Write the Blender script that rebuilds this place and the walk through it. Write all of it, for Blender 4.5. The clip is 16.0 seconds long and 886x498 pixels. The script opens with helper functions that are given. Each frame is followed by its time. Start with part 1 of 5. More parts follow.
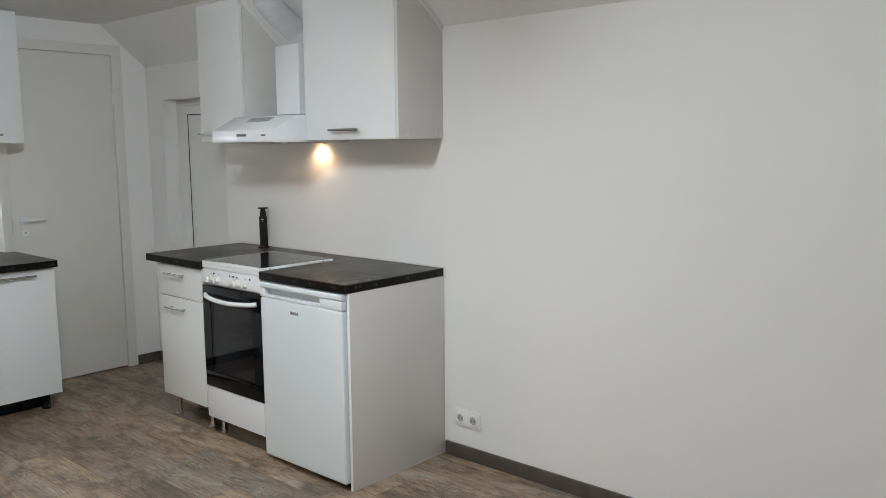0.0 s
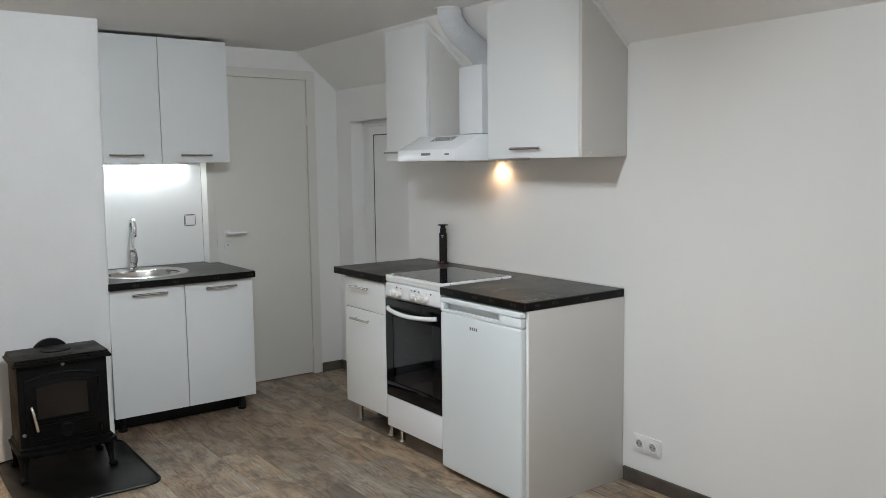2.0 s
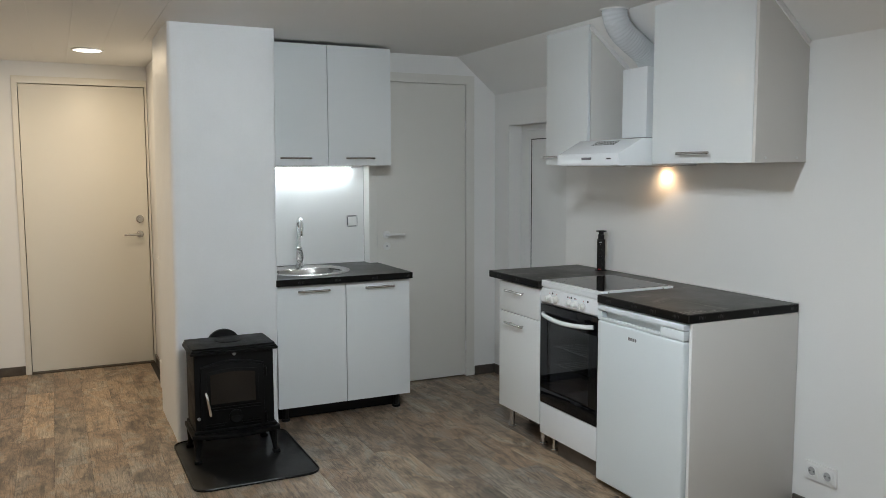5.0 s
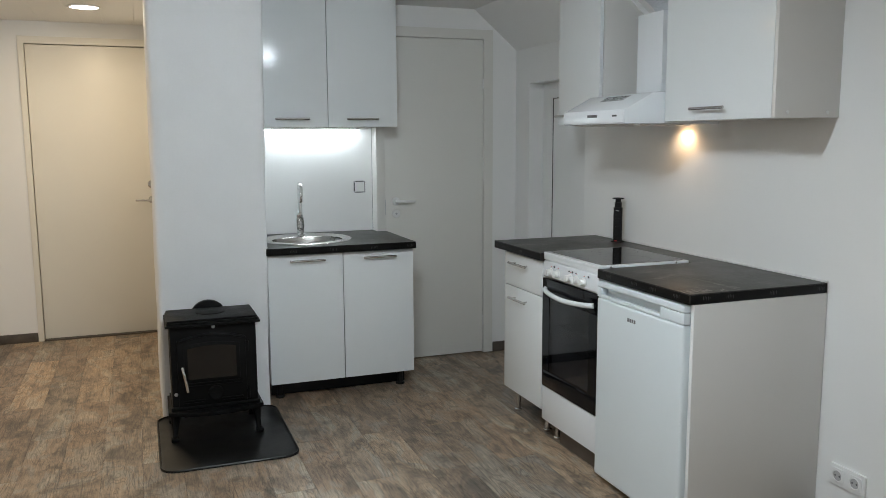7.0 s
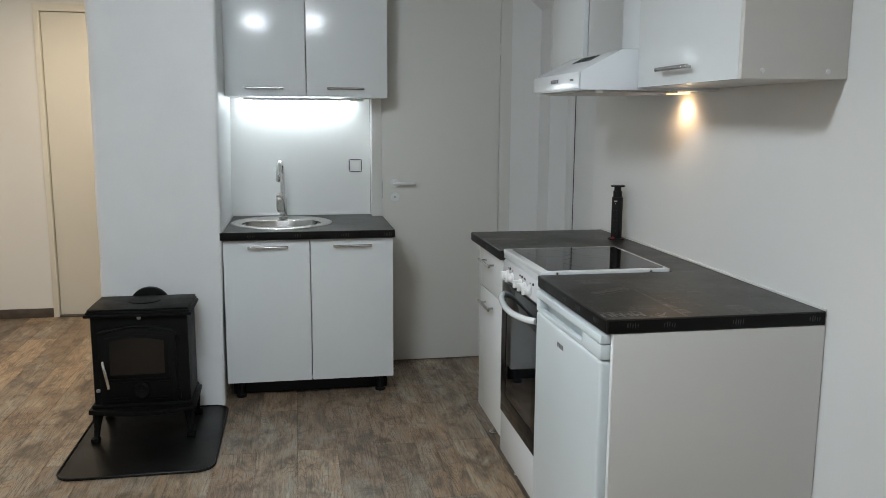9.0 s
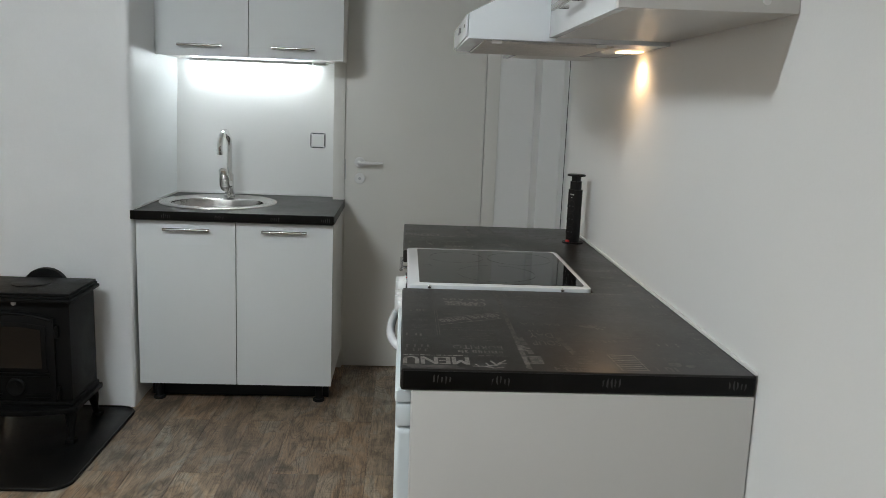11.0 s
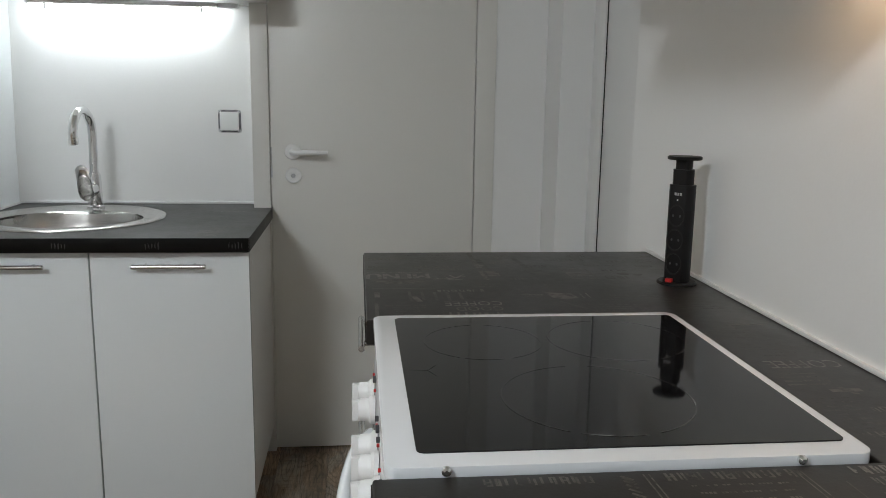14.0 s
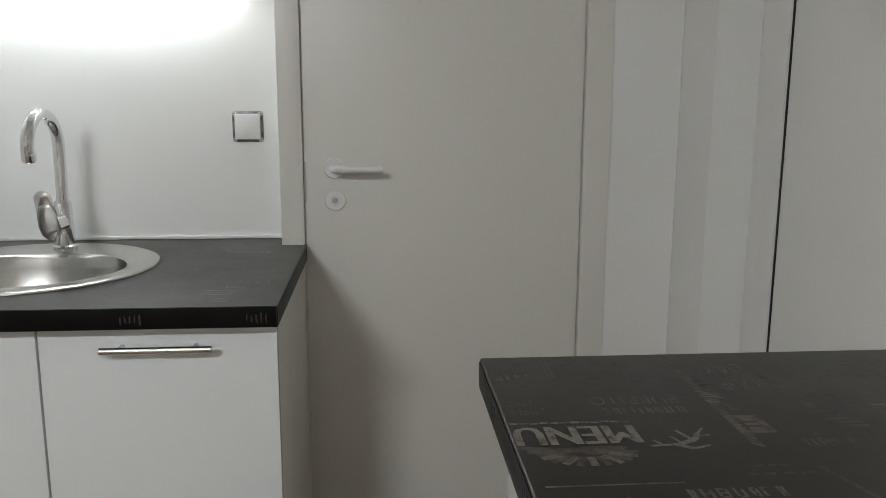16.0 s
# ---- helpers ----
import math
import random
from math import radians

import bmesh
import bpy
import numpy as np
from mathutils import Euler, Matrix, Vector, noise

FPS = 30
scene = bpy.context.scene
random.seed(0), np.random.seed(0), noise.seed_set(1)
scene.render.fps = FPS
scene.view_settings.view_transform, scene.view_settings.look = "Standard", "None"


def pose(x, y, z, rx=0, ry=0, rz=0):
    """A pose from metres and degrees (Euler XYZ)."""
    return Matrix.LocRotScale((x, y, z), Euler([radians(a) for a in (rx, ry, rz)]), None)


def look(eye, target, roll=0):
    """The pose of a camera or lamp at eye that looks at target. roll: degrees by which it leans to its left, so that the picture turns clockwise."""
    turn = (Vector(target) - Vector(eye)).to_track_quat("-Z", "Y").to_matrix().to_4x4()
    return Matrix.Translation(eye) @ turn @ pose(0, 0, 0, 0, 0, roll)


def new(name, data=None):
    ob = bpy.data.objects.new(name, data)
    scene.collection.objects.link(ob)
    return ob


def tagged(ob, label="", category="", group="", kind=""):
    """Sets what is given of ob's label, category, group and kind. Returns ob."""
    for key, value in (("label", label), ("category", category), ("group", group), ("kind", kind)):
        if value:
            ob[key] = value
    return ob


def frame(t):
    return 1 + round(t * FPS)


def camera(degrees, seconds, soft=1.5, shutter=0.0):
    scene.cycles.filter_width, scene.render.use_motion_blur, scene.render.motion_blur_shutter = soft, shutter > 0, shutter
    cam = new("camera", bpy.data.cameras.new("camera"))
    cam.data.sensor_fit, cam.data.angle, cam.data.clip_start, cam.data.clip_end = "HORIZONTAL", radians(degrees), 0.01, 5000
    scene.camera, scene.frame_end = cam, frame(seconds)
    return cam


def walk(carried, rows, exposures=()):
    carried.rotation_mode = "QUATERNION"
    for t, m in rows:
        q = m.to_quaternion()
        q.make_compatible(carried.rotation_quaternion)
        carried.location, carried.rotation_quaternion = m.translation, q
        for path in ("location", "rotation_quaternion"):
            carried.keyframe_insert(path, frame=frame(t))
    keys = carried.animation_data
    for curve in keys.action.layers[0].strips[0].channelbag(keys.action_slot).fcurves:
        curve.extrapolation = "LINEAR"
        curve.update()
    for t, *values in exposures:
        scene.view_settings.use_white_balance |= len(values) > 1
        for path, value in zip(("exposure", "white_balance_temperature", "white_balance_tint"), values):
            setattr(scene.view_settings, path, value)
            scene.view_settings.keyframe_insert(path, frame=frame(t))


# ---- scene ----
cam = camera(57.4, 16.0, soft=0.45)
PATH = [
    (0, (5.145, -2.805, 1.474), (3.826, -1.324, 1.218), -0.5),
    (0.5, (5.138, -2.821, 1.471), (3.734, -1.416, 1.232), -0.6),
    (1, (5.124, -2.823, 1.473), (3.647, -1.494, 1.245), -0.7),
    (1.5, (5.121, -2.841, 1.472), (3.58, -1.585, 1.256), -0.6),
    (2, (5.114, -2.848, 1.478), (3.513, -1.668, 1.269), -0.7),
    (2.5, (5.104, -2.859, 1.473), (3.451, -1.752, 1.274), -0.7),
    (3, (5.1, -2.874, 1.476), (3.402, -1.836, 1.282), -0.6),
    (3.5, (5.099, -2.886, 1.481), (3.365, -1.907, 1.291), -0.5),
    (4, (5.091, -2.893, 1.483), (3.334, -1.957, 1.297), -0.4),
    (6.3, (4.999, -2.647, 1.45), (3.175, -1.86, 1.214), 0.0),
    (6.5, (4.966, -2.589, 1.446), (3.14, -1.812, 1.199), -0.0),
    (7, (4.905, -2.361, 1.434), (3.05, -1.666, 1.164), -0.3),
    (7.5, (4.869, -2.055, 1.435), (2.979, -1.466, 1.147), -0.3),
    (8, (4.796, -1.838, 1.415), (2.884, -1.334, 1.118), -0.2),
    (8.2, (4.742, -1.753, 1.409), (2.824, -1.274, 1.109), -0.1),
    (10.3, (4.193, -0.829, 1.377), (2.228, -0.682, 1.036), 1.0),
    (10.5, (4.134, -0.775, 1.37), (2.168, -0.642, 1.027), 1.2),
    (11, (3.957, -0.618, 1.343), (1.992, -0.518, 0.987), 2.2),
    (11.5, (3.786, -0.504, 1.306), (1.822, -0.422, 0.938), 3.0),
    (12, (3.537, -0.489, 1.283), (1.574, -0.401, 0.909), 3.7),
    (12.5, (3.327, -0.524, 1.246), (1.368, -0.414, 0.857), 3.8),
    (13, (3.1, -0.52, 1.228), (1.143, -0.38, 0.838), 3.3),
    (13.5, (2.901, -0.544, 1.229), (0.944, -0.37, 0.853), 2.1),
    (14, (2.698, -0.625, 1.221), (0.743, -0.417, 0.855), 0.9),
    (14.5, (2.496, -0.675, 1.192), (0.54, -0.454, 0.836), 0.6),
    (15, (2.29, -0.68, 1.198), (0.337, -0.478, 0.819), 0.0),
    (15.5, (2.118, -0.692, 1.197), (0.161, -0.528, 0.817), 0.0),
    (16, (1.942, -0.732, 1.205), (-0.018, -0.576, 0.839), 0.2),
]
walk(cam, [(t, look(eye, target, roll)) for t, eye, target, roll in PATH],
     [(0.0, 0.19, 6400, 9), (2.5, 0.10, 6380, 9), (4.0, 0.0, 6260, 7), (8.0, 0.0, 6200, 6), (11.0, -0.04, 6380, 6), (12.5, 0.04, 6650, 9), (13.5, 0.0, 6400, 8), (14.5, 0.04, 6550, 9), (16.0, 0.10, 6750, 9)])

# ---- world, lights ----
WARM = (1.0, 0.77, 0.52)
NEUTRAL = (0.94, 0.99, 1.035)
world = bpy.data.worlds.new("world")
scene.world = world
world.use_nodes = True
world.node_tree.nodes["Background"].inputs["Color"].default_value = (0.5, 0.55, 0.6, 1)
world.node_tree.nodes["Background"].inputs["Strength"].default_value = 0.02
CEIL = 2.252


def area_lamp(name, m, power, colour, size, size_y=None, spread=180):
    data = bpy.data.lights.new(name, "AREA")
    data.energy, data.color, data.size, data.spread = power, colour, size, radians(spread)
    data.shape = "DISK" if size_y is None else "RECTANGLE"
    if size_y is not None:
        data.size_y = size_y
    ob = new(name, data)
    ob.matrix_world = m
    return ob


# ceiling lamps: (x, y, watts downwards, watts all round, colour); watts all round 0: a recessed lamp
DOWNLIGHTS = [
    (5.3, -2.62, 3.0, 3.0, NEUTRAL),
    (5.3, -0.78, 0.6, 1.0, NEUTRAL),
    (-0.67, -2.62, 7.0, 0.0, WARM),
    # unseen lamp, added to spread warm light over the hall side
    (0.4, -3.6, 12.0, 0.0, WARM),
]
for lx, ly, down, round_about, colour in DOWNLIGHTS:
    area_lamp("downlight_lamp", pose(lx, ly, CEIL - (0.045 if round_about > 0 else 0.026)), down, colour, 0.16)
    if round_about > 0:
        glow = bpy.data.lights.new("dome_lamp", "POINT")
        glow.energy, glow.color, glow.shadow_soft_size = round_about, colour, 0.075
        new("dome_lamp", glow).location = (lx, ly, CEIL - 0.12)
BATTEN_GLOW = 195.0                     # strength of the long ceiling light's diffuser
# bulb in the cooker hood
bulb = bpy.data.lights.new("hood_bulb_lamp", "SPOT")
bulb.energy, bulb.color, bulb.shadow_soft_size, bulb.spot_size, bulb.spot_blend = 2.0, (1.0, 0.64, 0.36), 0.012, radians(160), 0.9
new("hood_bulb_lamp", bulb).matrix_world = pose(1.80, -0.040, 1.482, 0, 0, 0)

# ---- materials ----


def material(name, colour, rough=0.5, metal=0.0, vary=0.06, scale=6.0, fine=120.0, bump=0.0, bump_scale=80.0, coat=0.0, spec=0.5, rough_vary=0.08):
    mat = bpy.data.materials.new(name)
    mat.use_nodes = True
    nt = mat.node_tree
    p = nt.nodes["Principled BSDF"]
    tc = nt.nodes.new("ShaderNodeTexCoord")
    big, small, mix, ramp = (nt.nodes.new(k) for k in ("ShaderNodeTexNoise", "ShaderNodeTexNoise", "ShaderNodeMix", "ShaderNodeMapRange"))
    big.inputs["Scale"].default_value, small.inputs["Scale"].default_value = scale, fine
    big.inputs["Detail"].default_value, small.inputs["Detail"].default_value = 4.0, 3.0
    for n in (big, small):
        nt.links.new(tc.outputs["Object"], n.inputs["Vector"])
    add = nt.nodes.new("ShaderNodeMath")
    add.operation = "MULTIPLY_ADD"
    add.inputs[1].default_value = 0.35
    nt.links.new(small.outputs["Fac"], add.inputs[0])
    nt.links.new(big.outputs["Fac"], add.inputs[2])
    ramp.inputs["From Min"].default_value, ramp.inputs["From Max"].default_value = 0.4, 0.95
    nt.links.new(add.outputs[0], ramp.inputs["Value"])
    mix.data_type = "RGBA"
    mix.inputs["A"].default_value = (*[c * (1 - vary) for c in colour], 1)
    mix.inputs["B"].default_value = (*[min(1, c * (1 + vary)) for c in colour], 1)
    nt.links.new(ramp.outputs["Result"], mix.inputs["Factor"])
    nt.links.new(mix.outputs["Result"], p.inputs["Base Color"])
    rr = nt.nodes.new("ShaderNodeMapRange")
    rr.inputs["To Min"].default_value, rr.inputs["To Max"].default_value = max(0.02, rough - rough_vary * rough), min(1, rough + rough_vary * rough)
    nt.links.new(ramp.outputs["Result"], rr.inputs["Value"])
    nt.links.new(rr.outputs["Result"], p.inputs["Roughness"])
    p.inputs["Metallic"].default_value = metal
    p.inputs["Coat Weight"].default_value = coat
    p.inputs["Coat Roughness"].default_value = 0.08
    p.inputs["Specular IOR Level"].default_value = spec
    if bump:
        b, tex = nt.nodes.new("ShaderNodeBump"), nt.nodes.new("ShaderNodeTexNoise")
        tex.inputs["Scale"].default_value, tex.inputs["Detail"].default_value = bump_scale, 5.0
        b.inputs["Strength"].default_value, b.inputs["Distance"].default_value = bump, 0.004
        nt.links.new(tc.outputs["Object"], tex.inputs["Vector"])
        nt.links.new(tex.outputs["Fac"], b.inputs["Height"])
        nt.links.new(b.outputs["Normal"], p.inputs["Normal"])
    return mat


def worn_ink(name, colour, bare, scale):
    """Print that has rubbed off in places, down to the laminate under it; bare: how much of it is gone."""
    mat = material(name, colour, 0.42, spec=0.44)
    nt = mat.node_tree
    p = nt.nodes["Principled BSDF"]
    tc, tex, edge, mix = (nt.nodes.new(k) for k in ("ShaderNodeTexCoord", "ShaderNodeTexNoise", "ShaderNodeMapRange", "ShaderNodeMix"))
    tex.inputs["Scale"].default_value, tex.inputs["Detail"].default_value, tex.inputs["Roughness"].default_value = scale, 6.0, 0.7
    nt.links.new(tc.outputs["Object"], tex.inputs["Vector"])
    edge.inputs["From Min"].default_value, edge.inputs["From Max"].default_value = bare - 0.06, bare + 0.16
    nt.links.new(tex.outputs["Fac"], edge.inputs["Value"])
    mix.data_type = "RGBA"
    mix.inputs["A"].default_value, mix.inputs["B"].default_value = (0.012, 0.0104, 0.0092, 1), (*colour, 1)
    nt.links.new(edge.outputs["Result"], mix.inputs["Factor"])
    nt.links.new(mix.outputs["Result"], p.inputs["Base Color"])
    return mat


def glowing(name, colour, strength):
    mat = bpy.data.materials.new(name)
    mat.use_nodes = True
    p = mat.node_tree.nodes["Principled BSDF"]
    p.inputs["Base Color"].default_value = (0.8, 0.8, 0.8, 1)
    p.inputs["Emission Color"].default_value = (*colour, 1)
    p.inputs["Emission Strength"].default_value = strength
    return mat


def glassy(name, colour, rough=0.02):
    mat = material(name, colour, rough, vary=0.02)
    p = mat.node_tree.nodes["Principled BSDF"]
    p.inputs["Transmission Weight"].default_value = 1.0
    p.inputs["IOR"].default_value = 1.45
    return mat


def plank_material():
    """Weathered vinyl plank: grain along x, knots, grey and brown patches; each plank shifted by its own random."""
    mat = bpy.data.materials.new("plank_wood")
    mat.use_nodes = True
    nt = mat.node_tree
    n, l = nt.nodes.new, nt.links.new
    p = nt.nodes["Principled BSDF"]
    tc, info = n("ShaderNodeTexCoord"), n("ShaderNodeObjectInfo")
    off = n("ShaderNodeVectorMath")
    off.operation = "SCALE"
    off.inputs[0].default_value = (31.0, 17.0, 9.0)
    l(info.outputs["Random"], off.inputs["Scale"])
    addv = n("ShaderNodeVectorMath")
    l(tc.outputs["Object"], addv.inputs[0])
    l(off.outputs[0], addv.inputs[1])

    def noise_at(sx, sy, scale, detail=5.0, rough=0.6, distort=0.0):
        m, t = n("ShaderNodeMapping"), n("ShaderNodeTexNoise")
        m.inputs["Scale"].default_value = (sx, sy, 1)
        l(addv.outputs[0], m.inputs["Vector"])
        l(m.outputs[0], t.inputs["Vector"])
        t.inputs["Scale"].default_value, t.inputs["Detail"].default_value = scale, detail
        t.inputs["Roughness"].default_value, t.inputs["Distortion"].default_value = rough, distort
        return t.outputs["Fac"]

    def ramp(fac, stops):
        r = n("ShaderNodeValToRGB")
        while len(r.color_ramp.elements) < len(stops):
            r.color_ramp.elements.new(0.5)
        for e, (pos, c) in zip(r.color_ramp.elements, stops):
            e.position, e.color = pos, (*c, 1)
        l(fac, r.inputs["Fac"])
        return r.outputs["Color"]

    def mixed(kind, fac, a, b):
        m = n("ShaderNodeMix")
        m.data_type, m.blend_type = "RGBA", kind
        if isinstance(fac, float):
            m.inputs["Factor"].default_value = fac
        else:
            l(fac, m.inputs["Factor"])
        l(a, m.inputs["A"])
        l(b, m.inputs["B"])
        return m.outputs["Result"]

    def maths(op, x, y):
        m = n("ShaderNodeMath")
        m.operation = op
        for k, v in enumerate((x, y)):
            if isinstance(v, float):
                m.inputs[k].default_value = v
            else:
                l(v, m.inputs[k])
        return m.outputs[0]

    patch = ramp(noise_at(1.3, 3.0, 2.4, 5, 0.6, 0.9), [(0.27, (0.115, 0.100, 0.088)), (0.40, (0.235, 0.190, 0.148)), (0.50, (0.375, 0.288, 0.208)), (0.58, (0.345, 0.312, 0.266)), (0.74, (0.56, 0.475, 0.370))])
    grain = ramp(noise_at(2.4, 30.0, 3.0, 7, 0.68, 0.8), [(0.31, (0.42, 0.41, 0.40)), (0.47, (0.95, 0.95, 0.95)), (0.68, (1.24, 1.22, 1.18))])
    # growth rings: contour lines of a slow noise, only in places
    slow = noise_at(0.9, 5.6, 1.8, 2, 0.45, 0.35)
    rings = ramp(maths("PINGPONG", maths("MULTIPLY", slow, 44.0), 1.0), [(0.0, (0.50, 0.47, 0.45)), (0.30, (0.95, 0.95, 0.95)), (1.0, (1.06, 1.06, 1.06))])
    where = ramp(noise_at(1.0, 2.6, 2.9, 3, 0.5, 0.3), [(0.45, (0.0, 0.0, 0.0)), (0.56, (0.9, 0.9, 0.9))])
    # long dark cracks
    crack_n = maths("ABSOLUTE", maths("SUBTRACT", noise_at(0.55, 11.0, 2.0, 3, 0.55, 0.35), 0.5), 0.0)
    crack = ramp(crack_n, [(0.0, (0.35, 0.33, 0.31)), (0.010, (0.95, 0.95, 0.95)), (0.02, (1.0, 1.0, 1.0))])
    stain = ramp(noise_at(1.5, 2.4, 3.0, 5, 0.64, 0.6), [(0.35, (0.22, 0.215, 0.215)), (0.48, (0.98, 0.98, 0.98)), (0.8, (1.12, 1.10, 1.05))])
    tone = ramp(info.outputs["Random"], [(0.0, (0.62, 0.62, 0.63)), (0.35, (0.98, 0.87, 0.77)), (0.65, (0.96, 0.96, 0.95)), (1.0, (1.40, 1.27, 1.10))])
    # saw marks across the grain and fine pores along it
    saw = ramp(noise_at(26.0, 3.5, 3.4, 4, 0.62, 0.5), [(0.36, (0.74, 0.72, 0.70)), (0.50, (1.0, 1.0, 1.0)), (0.66, (1.16, 1.15, 1.13))])
    pores = ramp(noise_at(9.0, 95.0, 3.0, 4, 0.7, 0.2), [(0.38, (0.55, 0.53, 0.51)), (0.50, (1.0, 1.0, 1.0)), (0.68, (1.22, 1.20, 1.17))])
    rough_spots = ramp(noise_at(2.2, 4.4, 2.6, 3, 0.55, 0.4), [(0.50, (0.0, 0.0, 0.0)), (0.62, (0.8, 0.8, 0.8))])
    c = mixed("MULTIPLY", 1.0, patch, grain)
    c = mixed("MULTIPLY", rough_spots, c, saw)
    c = mixed("MULTIPLY", 0.5, c, pores)
    c = mixed("MULTIPLY", where, c, rings)
    c = mixed("MULTIPLY", 0.65, c, crack)
    c = mixed("MULTIPLY", 0.62, c, stain)
    c = mixed("MULTIPLY", 0.9, c, tone)
    l(c, p.inputs["Base Color"])
    p.inputs["Roughness"].default_value = 0.42
    b = n("ShaderNodeBump")
    b.inputs["Strength"].default_value, b.inputs["Distance"].default_value = 0.25, 0.001
    l(noise_at(2.4, 30.0, 3.0, 7, 0.68, 0.8), b.inputs["Height"])
    l(b.outputs["Normal"], p.inputs["Normal"])
    return mat


PAINT = material("wall_paint", (0.85, 0.85, 0.84), 0.55, vary=0.015, scale=1.3, bump=0.06, bump_scale=160)
CEILING_PAINT = material("ceiling_paint", (0.82, 0.815, 0.80), 0.6, vary=0.015, scale=1.0)
PLASTER = material("plaster", (0.80, 0.815, 0.825), 0.48, vary=0.03, scale=4, bump=0.5, bump_scale=12)
DOOR_PAINT = material("door_paint", (0.75, 0.74, 0.70), 0.38, vary=0.015, scale=2)
CREAM_PAINT = material("cream_paint", (0.80, 0.775, 0.70), 0.4, vary=0.015, scale=2)
GLOSS = material("gloss_white", (0.79, 0.82, 0.83), 0.17, vary=0.012, scale=2)
CARCASS = material("carcass_white", (0.71, 0.695, 0.67), 0.4, vary=0.015, scale=3)
ENAMEL = material("white_enamel", (0.82, 0.85, 0.88), 0.2, vary=0.01, scale=2, coat=0.3)
FRIDGE = material("fridge_white", (0.74, 0.80, 0.83), 0.3, vary=0.012, scale=3, bump=0.04, bump_scale=300)
PLASTIC = material("white_plastic", (0.82, 0.82, 0.81), 0.35, vary=0.01)
DUCT = material("duct_plastic", (0.60, 0.63, 0.66), 0.45, vary=0.03, scale=8)
WORKTOP = material("dark_laminate", (0.0115, 0.0099, 0.0085), 0.36, vary=0.4, scale=5, fine=60, bump=0.03, bump_scale=220, rough_vary=0.2, spec=0.44)
# near-black for the worktops' vertical edges; their shade is put into the colour
EDGE_SHADE = material("edge_shade", (0.0042, 0.0038, 0.0035), 0.42, vary=0.3, scale=20, spec=0.16)
PRINT = worn_ink("faded_print", (0.190, 0.176, 0.160), 0.36, 75.0)
MID = worn_ink("half_worn_print", (0.125, 0.113, 0.100), 0.40, 60.0)
FAINT = worn_ink("worn_print", (0.070, 0.063, 0.056), 0.43, 40.0)
IRON = material("cast_iron", (0.0045, 0.0045, 0.0045), 0.5, vary=0.3, scale=12, bump=0.25, bump_scale=260, rough_vary=0.2, spec=0.14)
PLATE = material("hearth_plate_black", (0.004, 0.004, 0.004), 0.36, vary=0.25, scale=6, rough_vary=0.25, spec=0.28)
SOOT = material("sooty_glass", (0.0075, 0.006, 0.0048), 0.14, vary=0.6, scale=9, spec=0.5)
CHROME = material("chrome", (0.80, 0.80, 0.80), 0.10, metal=1.0, vary=0.02)
STEEL = material("brushed_steel", (0.56, 0.55, 0.53), 0.24, metal=1.0, vary=0.015, scale=14, rough_vary=0.05)
PLATE_METAL = material("switch_plate_metal", (0.20, 0.20, 0.205), 0.38, metal=1.0, vary=0.2, scale=60)
GALV = material("galvanised", (0.55, 0.56, 0.57), 0.42, metal=1.0, vary=0.15, scale=40)
CERAMIC = material("ceramic_glass", (0.004, 0.004, 0.005), 0.05, vary=0.1, spec=0.38)
RING = material("ring_print", (0.05, 0.05, 0.05), 0.06, vary=0.6, scale=30)
BLACK = material("black_plastic", (0.005, 0.005, 0.0055), 0.48, vary=0.1, spec=0.3)
FILTER = material("filter_mesh", (0.62, 0.60, 0.57), 0.5, vary=0.12, scale=60, bump=0.4, bump_scale=420)
GASKET = material("black_gasket", (0.008, 0.008, 0.008), 0.7, vary=0.1)
OVEN_GLASS = material("oven_black_glass", (0.005, 0.005, 0.006), 0.06, vary=0.1, spec=0.35)
OVEN_PANE = glassy("oven_pane", (0.30, 0.30, 0.31))
CAVITY = material("oven_enamel", (0.09, 0.09, 0.095), 0.35, vary=0.1)
RED = material("red_plastic", (0.45, 0.025, 0.025), 0.35, vary=0.05)
WELL_SHADE = material("well_shade", (0.42, 0.42, 0.42), 0.5, vary=0.05)
SLOT = material("vent_grey", (0.03, 0.03, 0.032), 0.6, vary=0.1)
BUTTON = material("button_grey", (0.16, 0.16, 0.17), 0.4, vary=0.1)
EDGE_PRINT = material("edge_print", (0.028, 0.026, 0.025), 0.4, vary=0.6, scale=90)
INK = material("dark_ink", (0.05, 0.05, 0.055), 0.5, vary=0.1)
SKIRTING = material("skirting_brown", (0.085, 0.070, 0.058), 0.5, vary=0.3, scale=14, fine=90)
SUBFLOOR = material("subfloor_dark", (0.03, 0.026, 0.022), 0.8, vary=0.1)
PLANK = plank_material()
SEALANT = material("white_sealant", (0.80, 0.80, 0.79), 0.4, vary=0.02)
LAMP_DISC = glowing("lamp_disc", (1.0, 0.93, 0.82), 9.0)
BATTEN = glowing("batten_glow", NEUTRAL, BATTEN_GLOW)
TUBE = glowing("tube_glow", (0.90, 0.97, 1.0), 51.0)
BULB = glowing("bulb_glow", (1.0, 0.60, 0.28), 4.0)

# ---- mesh helpers: all in world metres ----
ORIGIN = {}


